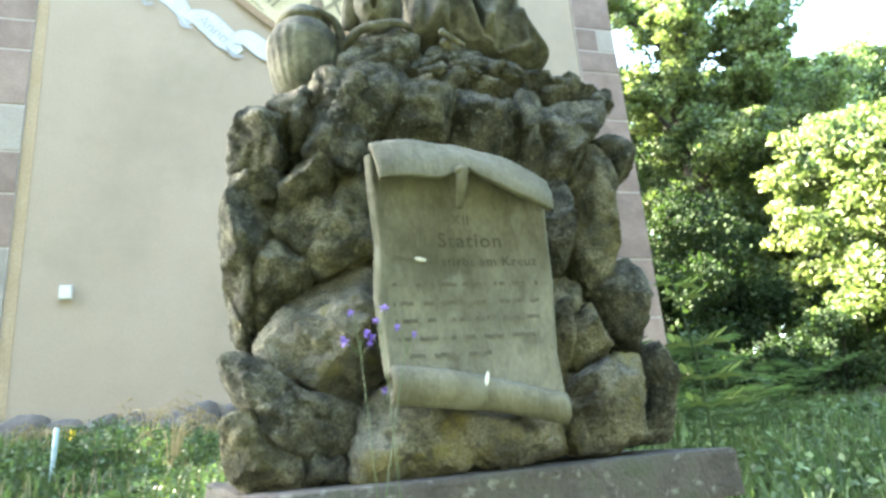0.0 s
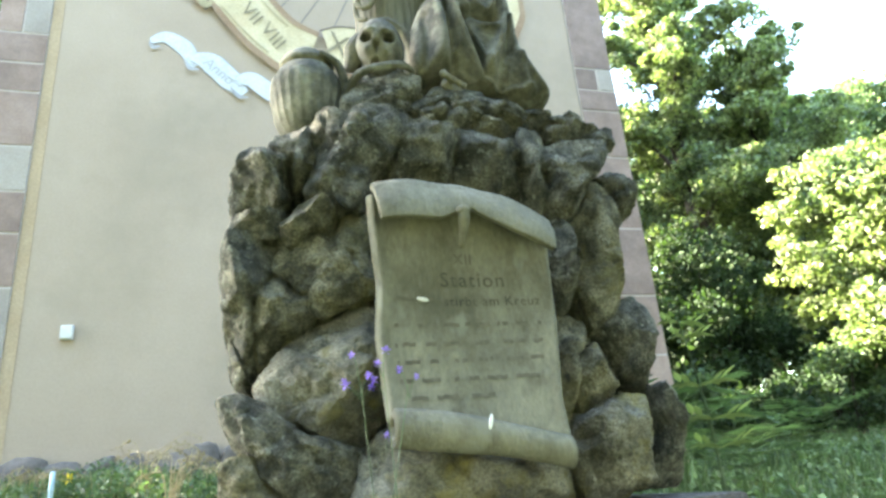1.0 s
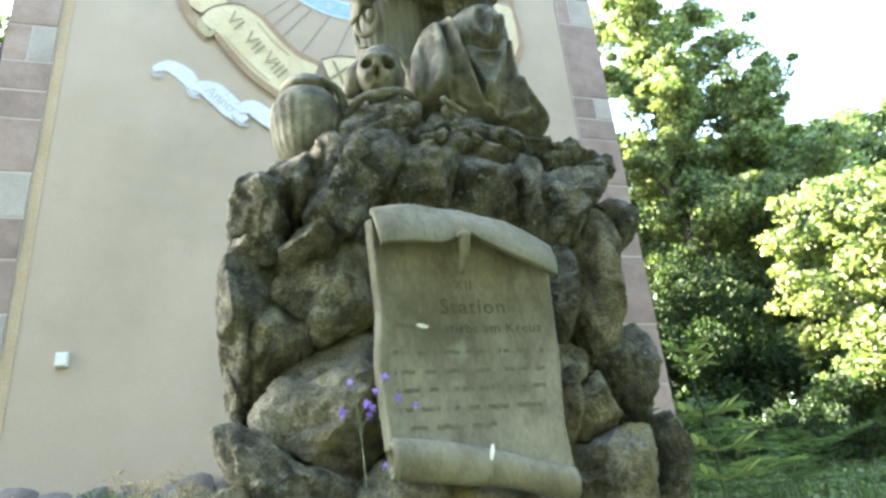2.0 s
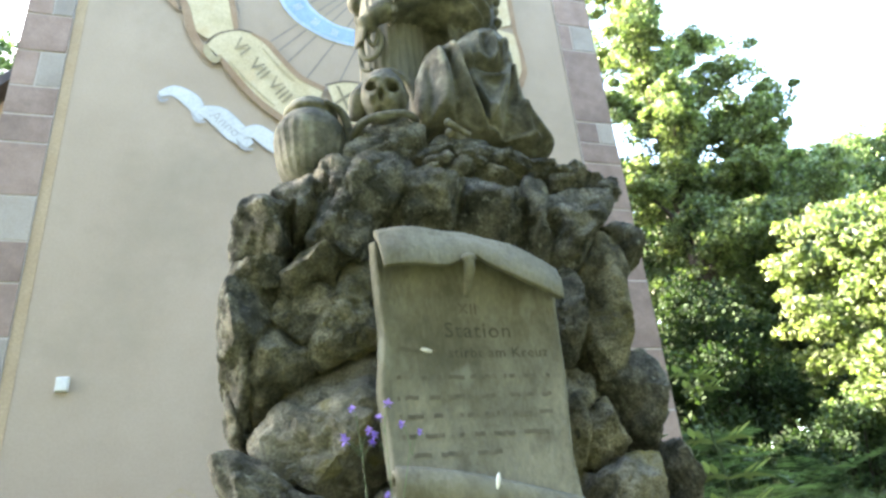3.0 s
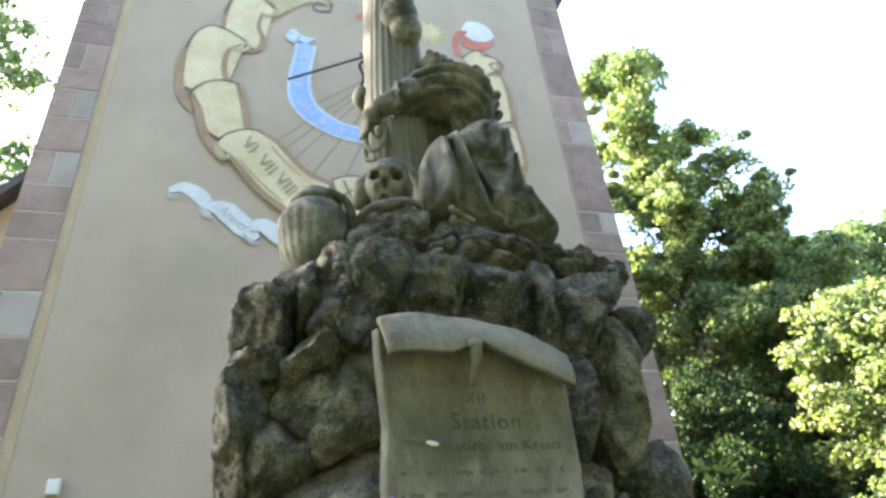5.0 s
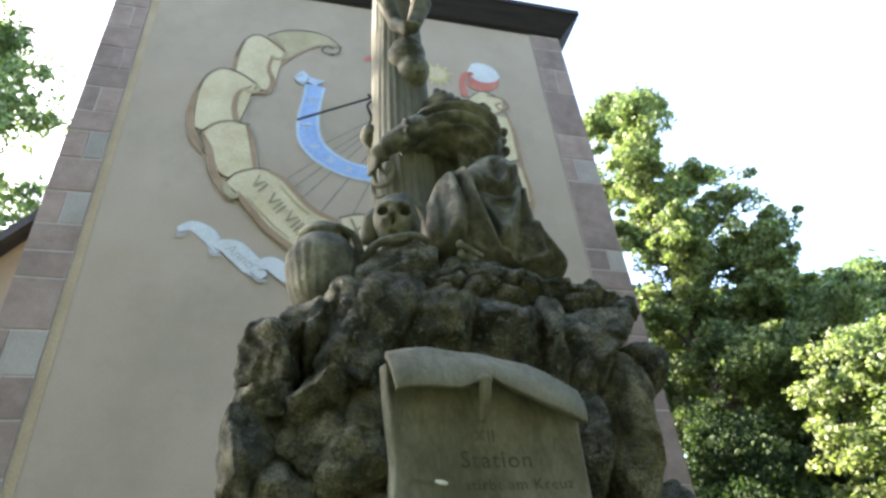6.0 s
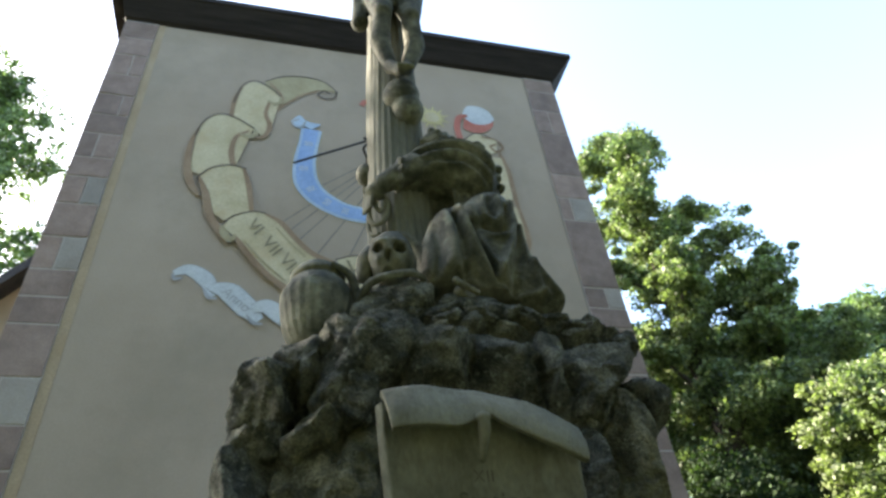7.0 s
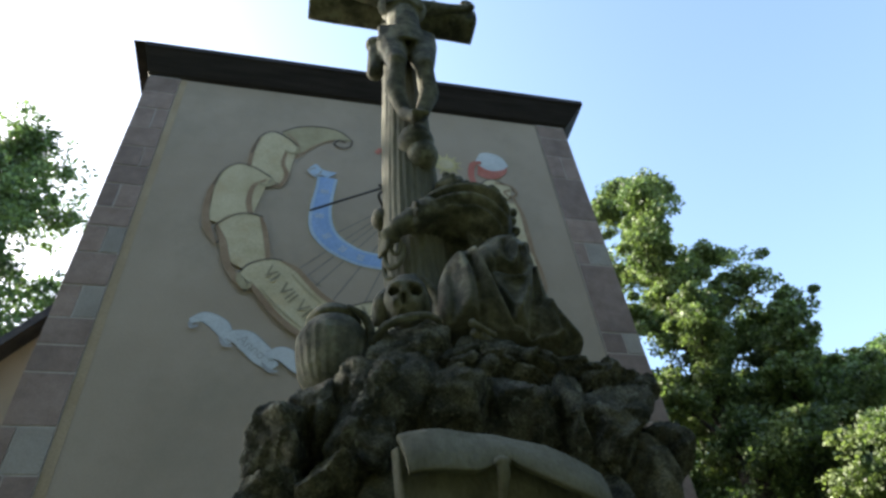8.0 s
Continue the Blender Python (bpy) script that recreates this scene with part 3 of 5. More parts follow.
# ---- monument ----
def build_plinth():
    p = thing("plinth", "grey stone plinth stained with moss under the rock monument", "plinth", (0.0, -4.3, 0))
    bm = box(bmesh.new(), -0.62, 0.67, -4.73, -3.7, 0.38, 0.505, 0.015)
    bmesh.ops.subdivide_edges(bm, edges=bm.edges[:], cuts=3, use_grid_fill=True)
    for v in bm.verts:
        v.co += Vector((bumpy(v.co, 6.0, 3), bumpy(v.co + Vector((9, 3, 1)), 6.0, 3), bumpy(v.co + Vector((2, 7, 5)), 6.0, 3))) * 0.006
    turn = Matrix.Translation((0.0, -4.3, 0)) @ pose(0, 0, 0, 0, 0, 9) @ Matrix.Translation((0.0, 4.3, 0))
    bmesh.ops.transform(bm, matrix=turn, verts=bm.verts)
    part("cap", bm, PLINTH, p)
    bm = box(bmesh.new(), -0.59, 0.64, -4.69, -3.73, -0.35, 0.379, 0.01)
    bmesh.ops.transform(bm, matrix=turn, verts=bm.verts)
    part("base", bm, PLINTH, p)


build_plinth()

pedestal = thing("rock_pedestal", "grotto-like pedestal of carved weathered sandstone boulders with lichen", "monument", (0.0, -4.3, 0.5))
STONES = [0]


def section(corners):
    """Middle of an outline (x, z), and how far it reaches in each direction."""
    n = len(corners)
    cx, cz = sum(c[0] for c in corners) / n, sum(c[1] for c in corners) / n
    reach = []
    for k in range(90):
        dx, dz = math.cos(k * math.pi / 45), math.sin(k * math.pi / 45)
        far = 0.01
        for (ax, az), (bx, bz) in zip(corners, corners[1:] + corners[:1]):
            ax, az, bx, bz = ax - cx, az - cz, bx - cx, bz - cz
            ex, ez = bx - ax, bz - az
            det = dx * ez - dz * ex
            if abs(det) > 1e-9:
                t, u = (ax * ez - az * ex) / det, (ax * dz - az * dx) / det
                if t > 0 and 0 <= u <= 1:
                    far = max(far, t)
        reach.append(far)
    r = np.array(reach + reach[:1])
    r[1:-1] = 0.2 * r[:-2] + 0.6 * r[1:-1] + 0.2 * r[2:]
    return cx, cz, np.linspace(0, 2 * math.pi, 91), r


def draped(bm, corners, y, deep, folds, power=2.6, detail=6):
    """A body of carved cloth with that outline; folds are (points, width, height) ridges and valleys on its front."""
    cx, cz, turns, r = section(corners)
    made = bmesh.ops.create_icosphere(bm, subdivisions=detail, radius=1)["verts"]
    p = np.array([v.co[:] for v in made])
    rho = np.hypot(p[:, 0], p[:, 2])
    p *= ((rho ** power + np.abs(p[:, 1]) ** power) ** (-1 / power))[:, None]
    far = np.interp(np.arctan2(p[:, 2], p[:, 0]) % (2 * math.pi), turns, r)
    q = np.column_stack([cx + p[:, 0] * far, y + p[:, 1] * deep, cz + p[:, 2] * far])
    front = np.clip(-p[:, 1] * 2.0, 0, 1)
    for points, width, height in folds:
        path = np.array([v[:] for v in spline([(a, 0, b) for a, b in points], 14)])
        near = np.full(len(q), 9.0)
        for a, b in zip(path, path[1:]):
            d = b - a
            t = np.clip(((q[:, 0] - a[0]) * d[0] + (q[:, 2] - a[2]) * d[2]) / (d[0] ** 2 + d[2] ** 2 + 1e-12), 0, 1)
            near = np.minimum(near, np.hypot(q[:, 0] - a[0] - t * d[0], q[:, 2] - a[2] - t * d[2]))
        q[:, 1] -= height * np.exp(-(near / width) ** 2) * front
    for v, c in zip(made, q):
        v.co = c
    return bm


def boulder(y, deep, mat, detail, *corners):
    """A weathered stone of the grotto: its broad section has the given corners (x, z), its face is broken and pitted."""
    STONES[0] += 1
    rng = random.Random(STONES[0] * 7 + 3)
    cx, cz, turns, r = section(corners)
    size = float(r.mean()) * 2
    grown = 1.07 + 0.05 * smoothstep(1.35, 1.5, cz)
    planes = []
    for _ in range(9):
        planes.append((Vector((rng.gauss(0, 0.6), -1.0, rng.gauss(0, 0.6))).normalized(), rng.uniform(0.60, 0.90)))
    shift = Vector((rng.uniform(-50, 50), rng.uniform(-50, 50), rng.uniform(-50, 50)))
    bm = bmesh.new()
    bmesh.ops.create_icosphere(bm, subdivisions=detail, radius=1)
    for v in bm.verts:
        p = v.co
        rho = math.hypot(p.x, p.z)
        k = (rho ** 8.5 + abs(p.y) ** 8.5) ** (-1 / 8.5)
        p = p * k
        for axis, limit in planes:
            over = p.dot(axis) - limit
            if over > 0:
                p = p - axis * over * 0.95
        far = float(np.interp(math.atan2(p.z, p.x) % (2 * math.pi), turns, r)) * grown
        q = Vector((cx + p.x * far, y + p.y * deep, cz + p.z * far))
        s = q + shift
        out = Vector((v.co.x, v.co.y * 1.3, v.co.z))
        near, cells = noise.voronoi(s * 10.0, distance_metric="DISTANCE", exponent=2.5)
        lean = noise.noise_vector(cells[0] * 3.7)          # each broken facet leans its own way
        d = (s * 10.0 - cells[0]).dot(lean) * min(0.030, size * 0.11)
        d += (min(0.4, near[1] - near[0]) - 0.2) * min(0.014, size * 0.05)
        d += noise.noise(s * 7.0) * min(0.018, size * 0.06)
        d += noise.fractal(s * 26.0, 0.7, 2.1, 5) * 0.0075
        d -= max(0.0, noise.noise(s * 30.0) - 0.15) * 0.014
        q += out * d
        if -0.25 < q.x < 0.19 and 0.70 < q.z < 1.29:       # behind the scroll the stone is cut back
            q.y = max(q.y, -4.64)
        elif -0.24 < q.x < 0.18 and 0.62 < q.z <= 0.70:
            q.y = max(q.y, -4.68)
        v.co = q
    return part("rock", bm, mat, pedestal, smooth=True)


def build_core():
    bm = bmesh.new()
    bmesh.ops.create_icosphere(bm, subdivisions=6, radius=1)
    for v in bm.verts:
        p = v.co
        p = p / (abs(p.x) ** 4 + abs(p.y) ** 4 + abs(p.z) ** 4) ** 0.25
        t = (p.z + 1) / 2
        half = 0.56 - 0.06 * t
        q = Vector((0.02 + p.x * half, -4.10 + p.y * 0.36, 1.08 + p.z * 0.60))
        v.co = q + v.co * (bumpy(q, 4.0, 5) * 0.05 - abs(noise.noise(q * 6.0)) * 0.05)
    part("core", bm, ROCK, pedestal, smooth=True)


build_core()
boulder(-4.40, 0.20, ROCK, 5, (-0.614, 1.408), (-0.607, 1.460), (-0.577, 1.515), (-0.530, 1.551), (-0.483, 1.533), (-0.452, 1.480), (-0.453, 1.370), (-0.503, 1.347), (-0.564, 1.350), (-0.602, 1.344))
boulder(-4.42, 0.18, ROCK, 5, (-0.608, 1.338), (-0.556, 1.350), (-0.473, 1.350), (-0.478, 1.255), (-0.555, 1.243), (-0.614, 1.263))
boulder(-4.42, 0.20, ROCK, 6, (-0.627, 1.248), (-0.563, 1.260), (-0.486, 1.247), (-0.474, 1.177), (-0.525, 1.141), (-0.550, 1.047), (-0.536, 0.949), (-0.544, 0.868), (-0.577, 0.847), (-0.600, 0.928), (-0.617, 1.010), (-0.632, 1.125))
boulder(-4.47, 0.16, ROCK_MOSS, 5, (-0.549, 1.098), (-0.525, 1.129), (-0.484, 1.163), (-0.433, 1.102), (-0.387, 1.042), (-0.408, 1.006), (-0.466, 0.959), (-0.517, 0.916), (-0.539, 0.879), (-0.551, 1.008))
boulder(-4.40, 0.14, ROCK, 5, (-0.607, 0.977), (-0.582, 0.977), (-0.559, 0.913), (-0.544, 0.863), (-0.561, 0.846), (-0.596, 0.868), (-0.612, 0.922))
boulder(-4.42, 0.19, ROCK, 5, (-0.512, 1.529), (-0.486, 1.589), (-0.396, 1.622), (-0.388, 1.523), (-0.391, 1.400), (-0.451, 1.359), (-0.453, 1.464), (-0.484, 1.522))
boulder(-4.47, 0.19, ROCK, 6, (-0.396, 1.495), (-0.386, 1.590), (-0.358, 1.636), (-0.309, 1.618), (-0.245, 1.650), (-0.138, 1.629), (-0.132, 1.550), (-0.171, 1.470), (-0.220, 1.406), (-0.243, 1.339), (-0.319, 1.325), (-0.349, 1.372), (-0.398, 1.383))
boulder(-4.48, 0.15, ROCK_MOSS, 5, (-0.487, 1.279), (-0.444, 1.339), (-0.367, 1.382), (-0.318, 1.341), (-0.336, 1.272), (-0.321, 1.250), (-0.408, 1.237), (-0.452, 1.204), (-0.483, 1.235))
boulder(-4.48, 0.15, ROCK_MOSS, 6, (-0.481, 1.210), (-0.416, 1.240), (-0.324, 1.251), (-0.316, 1.327), (-0.229, 1.345), (-0.213, 1.094), (-0.270, 1.073), (-0.331, 1.056), (-0.382, 1.025), (-0.430, 1.109), (-0.488, 1.165))
boulder(-4.50, 0.20, ROCK_PALE, 6, (-0.541, 0.852), (-0.507, 0.896), (-0.465, 0.943), (-0.395, 0.989), (-0.336, 1.024), (-0.276, 1.053), (-0.200, 1.070), (-0.201, 0.785), (-0.257, 0.717), (-0.278, 0.683), (-0.347, 0.706), (-0.401, 0.723), (-0.467, 0.767), (-0.527, 0.816))
boulder(-4.55, 0.19, ROCK, 6, (-0.624, 0.808), (-0.572, 0.820), (-0.521, 0.801), (-0.470, 0.759), (-0.423, 0.722), (-0.366, 0.706), (-0.302, 0.676), (-0.313, 0.624), (-0.336, 0.573), (-0.427, 0.584), (-0.484, 0.597), (-0.531, 0.643), (-0.558, 0.689), (-0.593, 0.730))
boulder(-4.55, 0.19, ROCK_MOSS, 5, (-0.617, 0.640), (-0.597, 0.673), (-0.551, 0.678), (-0.496, 0.619), (-0.456, 0.585), (-0.445, 0.499), (-0.557, 0.488), (-0.608, 0.555))
boulder(-4.57, 0.17, ROCK, 5, (-0.467, 0.587), (-0.336, 0.573), (-0.336, 0.511), (-0.411, 0.501), (-0.461, 0.506))
boulder(-4.57, 0.19, ROCK_LICHEN, 6, (-0.335, 0.513), (-0.320, 0.586), (-0.301, 0.651), (-0.233, 0.710), (-0.093, 0.659), (-0.054, 0.605), (-0.031, 0.551), (-0.049, 0.508), (-0.177, 0.509), (-0.297, 0.503))
boulder(-4.57, 0.19, ROCK_LICHEN, 6, (-0.093, 0.659), (0.066, 0.649), (0.222, 0.630), (0.245, 0.570), (0.257, 0.523), (0.125, 0.514), (-0.023, 0.511), (-0.036, 0.555), (-0.064, 0.606))
boulder(-4.51, 0.19, ROCK_LICHEN, 6, (0.252, 0.638), (0.293, 0.713), (0.369, 0.758), (0.500, 0.771), (0.504, 0.689), (0.486, 0.551), (0.398, 0.521), (0.289, 0.522), (0.270, 0.581))
boulder(-4.42, 0.22, ROCK, 5, (0.552, 0.791), (0.607, 0.812), (0.650, 0.756), (0.654, 0.673), (0.629, 0.542), (0.528, 0.531), (0.543, 0.663))
boulder(-4.48, 0.15, ROCK_MOSS, 5, (0.271, 0.996), (0.326, 1.028), (0.387, 0.994), (0.388, 0.933), (0.327, 0.908), (0.299, 0.831), (0.306, 0.748), (0.251, 0.686), (0.249, 0.833))
boulder(-4.50, 0.15, ROCK_MOSS, 5, (0.294, 0.872), (0.391, 0.927), (0.440, 0.871), (0.458, 0.812), (0.385, 0.757), (0.317, 0.736), (0.289, 0.793))
boulder(-4.42, 0.20, ROCK, 5, (0.420, 0.966), (0.502, 1.047), (0.570, 1.077), (0.641, 1.049), (0.666, 1.002), (0.625, 0.896), (0.579, 0.807), (0.499, 0.807), (0.467, 0.886))
boulder(-4.50, 0.16, ROCK, 5, (0.282, 1.258), (0.335, 1.322), (0.376, 1.297), (0.385, 1.216), (0.371, 1.074), (0.335, 1.030), (0.287, 1.020), (0.263, 1.091))
boulder(-4.46, 0.18, ROCK_MOSS, 6, (0.407, 1.293), (0.473, 1.436), (0.535, 1.473), (0.566, 1.366), (0.542, 1.276), (0.542, 1.138), (0.503, 1.048), (0.436, 0.993), (0.400, 0.997), (0.387, 1.084), (0.410, 1.210))
boulder(-4.41, 0.18, ROCK, 5, (0.542, 1.496), (0.632, 1.558), (0.675, 1.495), (0.649, 1.387), (0.588, 1.305), (0.541, 1.318))
boulder(-4.47, 0.19, ROCK, 6, (0.293, 1.541), (0.405, 1.585), (0.529, 1.582), (0.530, 1.525), (0.464, 1.449), (0.417, 1.350), (0.367, 1.322), (0.312, 1.305), (0.280, 1.349), (0.274, 1.453))
boulder(-4.48, 0.17, ROCK, 5, (-0.175, 1.457), (-0.127, 1.586), (-0.083, 1.634), (-0.011, 1.650), (0.041, 1.580), (0.039, 1.444), (-0.058, 1.402), (-0.176, 1.396))
boulder(-4.48, 0.16, ROCK, 5, (0.050, 1.598), (0.141, 1.629), (0.244, 1.601), (0.254, 1.465), (0.239, 1.407), (0.119, 1.413), (0.035, 1.431))
boulder(-4.47, 0.16, ROCK, 5, (0.246, 1.615), (0.316, 1.592), (0.314, 1.485), (0.290, 1.335), (0.235, 1.352), (0.241, 1.481))
boulder(-4.40, 0.16, ROCK, 5, (0.383, 1.718), (0.464, 1.729), (0.514, 1.676), (0.499, 1.620), (0.415, 1.601), (0.366, 1.648))
boulder(-4.38, 0.13, ROCK, 5, (-0.286, 1.749), (-0.234, 1.825), (-0.121, 1.869), (-0.050, 1.853), (-0.035, 1.796), (-0.087, 1.743), (-0.148, 1.704), (-0.238, 1.689), (-0.283, 1.698))
boulder(-4.38, 0.13, ROCK, 5, (-0.089, 1.713), (-0.040, 1.786), (0.068, 1.829), (0.171, 1.827), (0.185, 1.778), (0.060, 1.746), (-0.037, 1.721))
boulder(-4.44, 0.10, ROCK_MOSS, 4, (-0.081, 1.674), (-0.041, 1.706), (-0.003, 1.692), (0.002, 1.630), (-0.030, 1.594), (-0.084, 1.602))
boulder(-4.42, 0.12, ROCK, 4, (0.009, 1.712), (0.107, 1.743), (0.144, 1.707), (0.118, 1.643), (0.038, 1.626), (0.010, 1.647))
boulder(-4.38, 0.12, ROCK, 4, (0.160, 1.796), (0.265, 1.796), (0.329, 1.762), (0.298, 1.721), (0.194, 1.723), (0.156, 1.733))
boulder(-4.42, 0.12, ROCK_MOSS, 4, (0.136, 1.702), (0.237, 1.705), (0.261, 1.655), (0.186, 1.614), (0.131, 1.632))
boulder(-4.38, 0.13, ROCK, 5, (0.259, 1.761), (0.360, 1.755), (0.428, 1.728), (0.426, 1.666), (0.335, 1.613), (0.270, 1.652), (0.284, 1.718))
boulder(-4.45, 0.12, ROCK, 4, (-0.149, 1.594), (-0.088, 1.594), (-0.002, 1.592), (-0.001, 1.537), (-0.083, 1.494), (-0.146, 1.529))
boulder(-4.44, 0.12, ROCK, 4, (0.012, 1.606), (0.123, 1.617), (0.132, 1.569), (0.059, 1.534), (0.010, 1.547))
boulder(-4.44, 0.12, ROCK, 4, (0.132, 1.602), (0.245, 1.613), (0.242, 1.559), (0.154, 1.543))
# crest under the figures, and the broken pieces along it
def backing(x, y, z, w, d, h, turn, seed):
    bm = lump(seed, w, d, h, 5 if w > 0.2 else 4, 13 if w > 0.2 else 5, 0.10)
    bmesh.ops.transform(bm, matrix=pose(x, y, z, 0, turn, 0), verts=bm.verts)
    part("rock", bm, ROCK, pedestal, smooth=True)


backing(-0.13, -4.24, 1.76, 0.44, 0.44, 0.30, 5, 311)
backing(0.20, -4.24, 1.73, 0.64, 0.46, 0.27, 3, 312)
backing(0.44, -4.20, 1.69, 0.40, 0.42, 0.24, 8, 313)
backing(-0.40, -4.30, 1.56, 0.28, 0.34, 0.24, 0, 314)
rng = random.Random(5)
for i in range(30):
    u = i / 29
    backing(-0.14 + 0.74 * u, -4.46 + 0.06 * rng.random(), 1.79 - 0.12 * u + rng.uniform(-0.07, 0.03), rng.uniform(0.05, 0.11), 0.12, rng.uniform(0.03, 0.07), rng.uniform(-20, 30), 320 + i)


# ---- the stone scroll ----
def scroll_top(u):
    return float(np.interp(u, [0, 0.21, 0.47, 0.73, 1.0], [1.320, 1.337, 1.338, 1.307, 1.245]))


def scroll_lip(u):
    return float(np.interp(u, [0, 0.07, 0.32, 0.45, 0.53, 0.57, 0.78, 1.0], [1.215, 1.220, 1.226, 1.252, 1.262, 1.246, 1.192, 1.152]))


def scroll_left(v):
    return float(np.interp(v, [0, 0.17, 0.43, 0.66, 1.0], [-0.264, -0.259, -0.245, -0.254, -0.240]))


def scroll_right(v):
    return float(np.interp(v, [0, 0.17, 0.45, 0.80, 1.0], [0.217, 0.210, 0.200, 0.173, 0.173]))


def scroll_y(x, z):
    v = min(1.0, max(0.0, (1.30 - z) / 0.62))
    return -4.672 - 0.045 * v ** 3 + 0.010 * math.sin(4.0 * v + 6 * x)


def build_scroll():
    s = thing("stone_scroll", "carved sandstone scroll tablet with a worn engraved inscription", "scroll tablet", (0.0, -4.66, 0.6))
    n, m = 36, 40
    bm = bmesh.new()
    grid = []
    for j in range(m + 1):
        v = j / m
        row = []
        for i in range(n + 1):
            u = i / n
            x = scroll_left(v) * (1 - u) + scroll_right(v) * u
            z = (scroll_top(u) - 0.016) * (1 - v) + (0.735 - 0.085 * u) * v
            edge = 0.014 * (math.exp(-u / 0.04) + math.exp(-(1 - u) / 0.04))
            row.append(bm.verts.new((x, scroll_y(x, z) - edge, z)))
        grid.append(row)
    for r, q in zip(grid, grid[1:]):
        for i in range(n):
            bm.faces.new((r[i], q[i], q[i + 1], r[i + 1]))
    body = part("sheet", bm, SCROLL, s, smooth=True)
    k = body.modifiers.new("thick", "SOLIDIFY")
    k.thickness, k.offset = 0.03, -1
    k = body.modifiers.new("round", "BEVEL")
    k.width, k.segments = 0.006, 2
    # the turned-over top
    bm = bmesh.new()
    grid = []
    for i in range(n + 1):
        u = i / n
        x = -0.264 + 0.481 * u
        col = []
        for j in range(17):
            w = j / 16
            top, lip = scroll_top(u), scroll_lip(u)
            z = top - 0.018 + 0.006 * math.sin(math.pi * min(1, w * 4)) + (lip - top + 0.008) * max(0.0, w - 0.06) / 0.94
            y = scroll_y(x, top) + 0.004 - 0.062 * math.sin(math.pi * (0.06 + 0.46 * w)) - 0.012 * math.sin(9 * u + 0.5)
            col.append(bm.verts.new((x + 0.012 * w * (1 - 2 * u), y, z)))
        grid.append(col)
    for a, b in zip(grid, grid[1:]):
        for j in range(16):
            bm.faces.new((a[j], a[j + 1], b[j + 1], b[j]))
    flap = part("flap", bm, SCROLL, s, smooth=True)
    k = flap.modifiers.new("thick", "SOLIDIFY")
    k.thickness, k.offset = 0.022, 1
    k = flap.modifiers.new("round", "BEVEL")
    k.width, k.segments = 0.006, 2
    # the rolled bottom, a spiral seen at its end
    bm = bmesh.new()
    rings = []
    for i in range(31):
        u = i / 30
        x = -0.246 + 0.425 * u
        zc = 0.713 - 0.080 * u + 0.010 * math.sin(3.1 * u)
        r = 0.046 - 0.006 * u + 0.003 * math.sin(6 * u)
        ring = []
        for k in range(44):
            a = math.radians(60) - 2 * math.pi * 1.7 * k / 43
            rr = r * (1 - 0.55 * k / 43)
            ring.append(bm.verts.new((x, -4.725 + 0.01 - rr * math.cos(a), zc + rr * math.sin(a))))
        rings.append(ring)
    for a, b in zip(rings, rings[1:]):
        for k in range(43):
            bm.faces.new((a[k], a[k + 1], b[k + 1], b[k]))
    bmesh.ops.recalc_face_normals(bm, faces=bm.faces)
    roll = part("roll", bm, SCROLL, s, smooth=True)
    k = roll.modifiers.new("thick", "SOLIDIFY")
    k.thickness, k.offset = 0.008, 0
    # peg that pins the top
    bm = bmesh.new()
    tube(bm, [(-0.040, -4.752, 1.236), (-0.038, -4.745, 1.216), (-0.036, -4.725, 1.190), (-0.034, -4.690, 1.160)], [0.013, 0.015, 0.011, 0.007], 10, 10)
    bmesh.ops.create_icosphere(bm, subdivisions=2, radius=0.018, matrix=pose(-0.040, -4.752, 1.238) @ Matrix.Diagonal((1.1, 0.8, 0.8, 1)))
    part("peg", bm, SCROLL, flap, smooth=True)

    def on(x0, z0):
        return lambda u, w: (x0 + u, scroll_y(x0 + u, z0 + w) - 0.0025, z0 + w)

    lettering("letters", "XII", 0.040, on(-0.028, 1.133), INK, body, spread=1.1)
    lettering("letters", "Station", 0.056, on(-0.006, 1.076), INK, body, spread=1.12)
    lettering("letters", "stirbt am Kreuze", 0.037, on(0.052, 1.019), INK, body, spread=1.1)
    # worn lines that can no longer be read, as broken bars
    bars = random.Random(11)
    rows = [(1.028, -0.212, -0.115), (0.960, -0.225, 0.18), (0.912, -0.225, 0.175), (0.868, -0.225, 0.17), (0.822, -0.225, 0.165), (0.780, -0.220, 0.02)]
    for z, x0, x1 in rows:
        x = x0
        while x < x1 - 0.02:
            w = bars.uniform(0.025, 0.075)
            w = min(w, x1 - x)
            bm = bmesh.new()
            corners = []
            for dx in np.linspace(0, w, 6):
                jag = bars.uniform(-0.002, 0.002)
                corners.append((x + dx, z - 0.006 + jag, z + 0.004 + jag))
            lo = [bm.verts.new((a, scroll_y(a, b) - 0.0025, b)) for a, b, c in corners]
            hi = [bm.verts.new((a, scroll_y(a, c) - 0.0025, c)) for a, b, c in corners]
            for i in range(5):
                if bars.random() < 0.8:
                    bm.faces.new((lo[i], lo[i + 1], hi[i + 1], hi[i]))
            part("worn_text", bm, INK_FAINT, body)
            x += w + bars.uniform(0.012, 0.03)
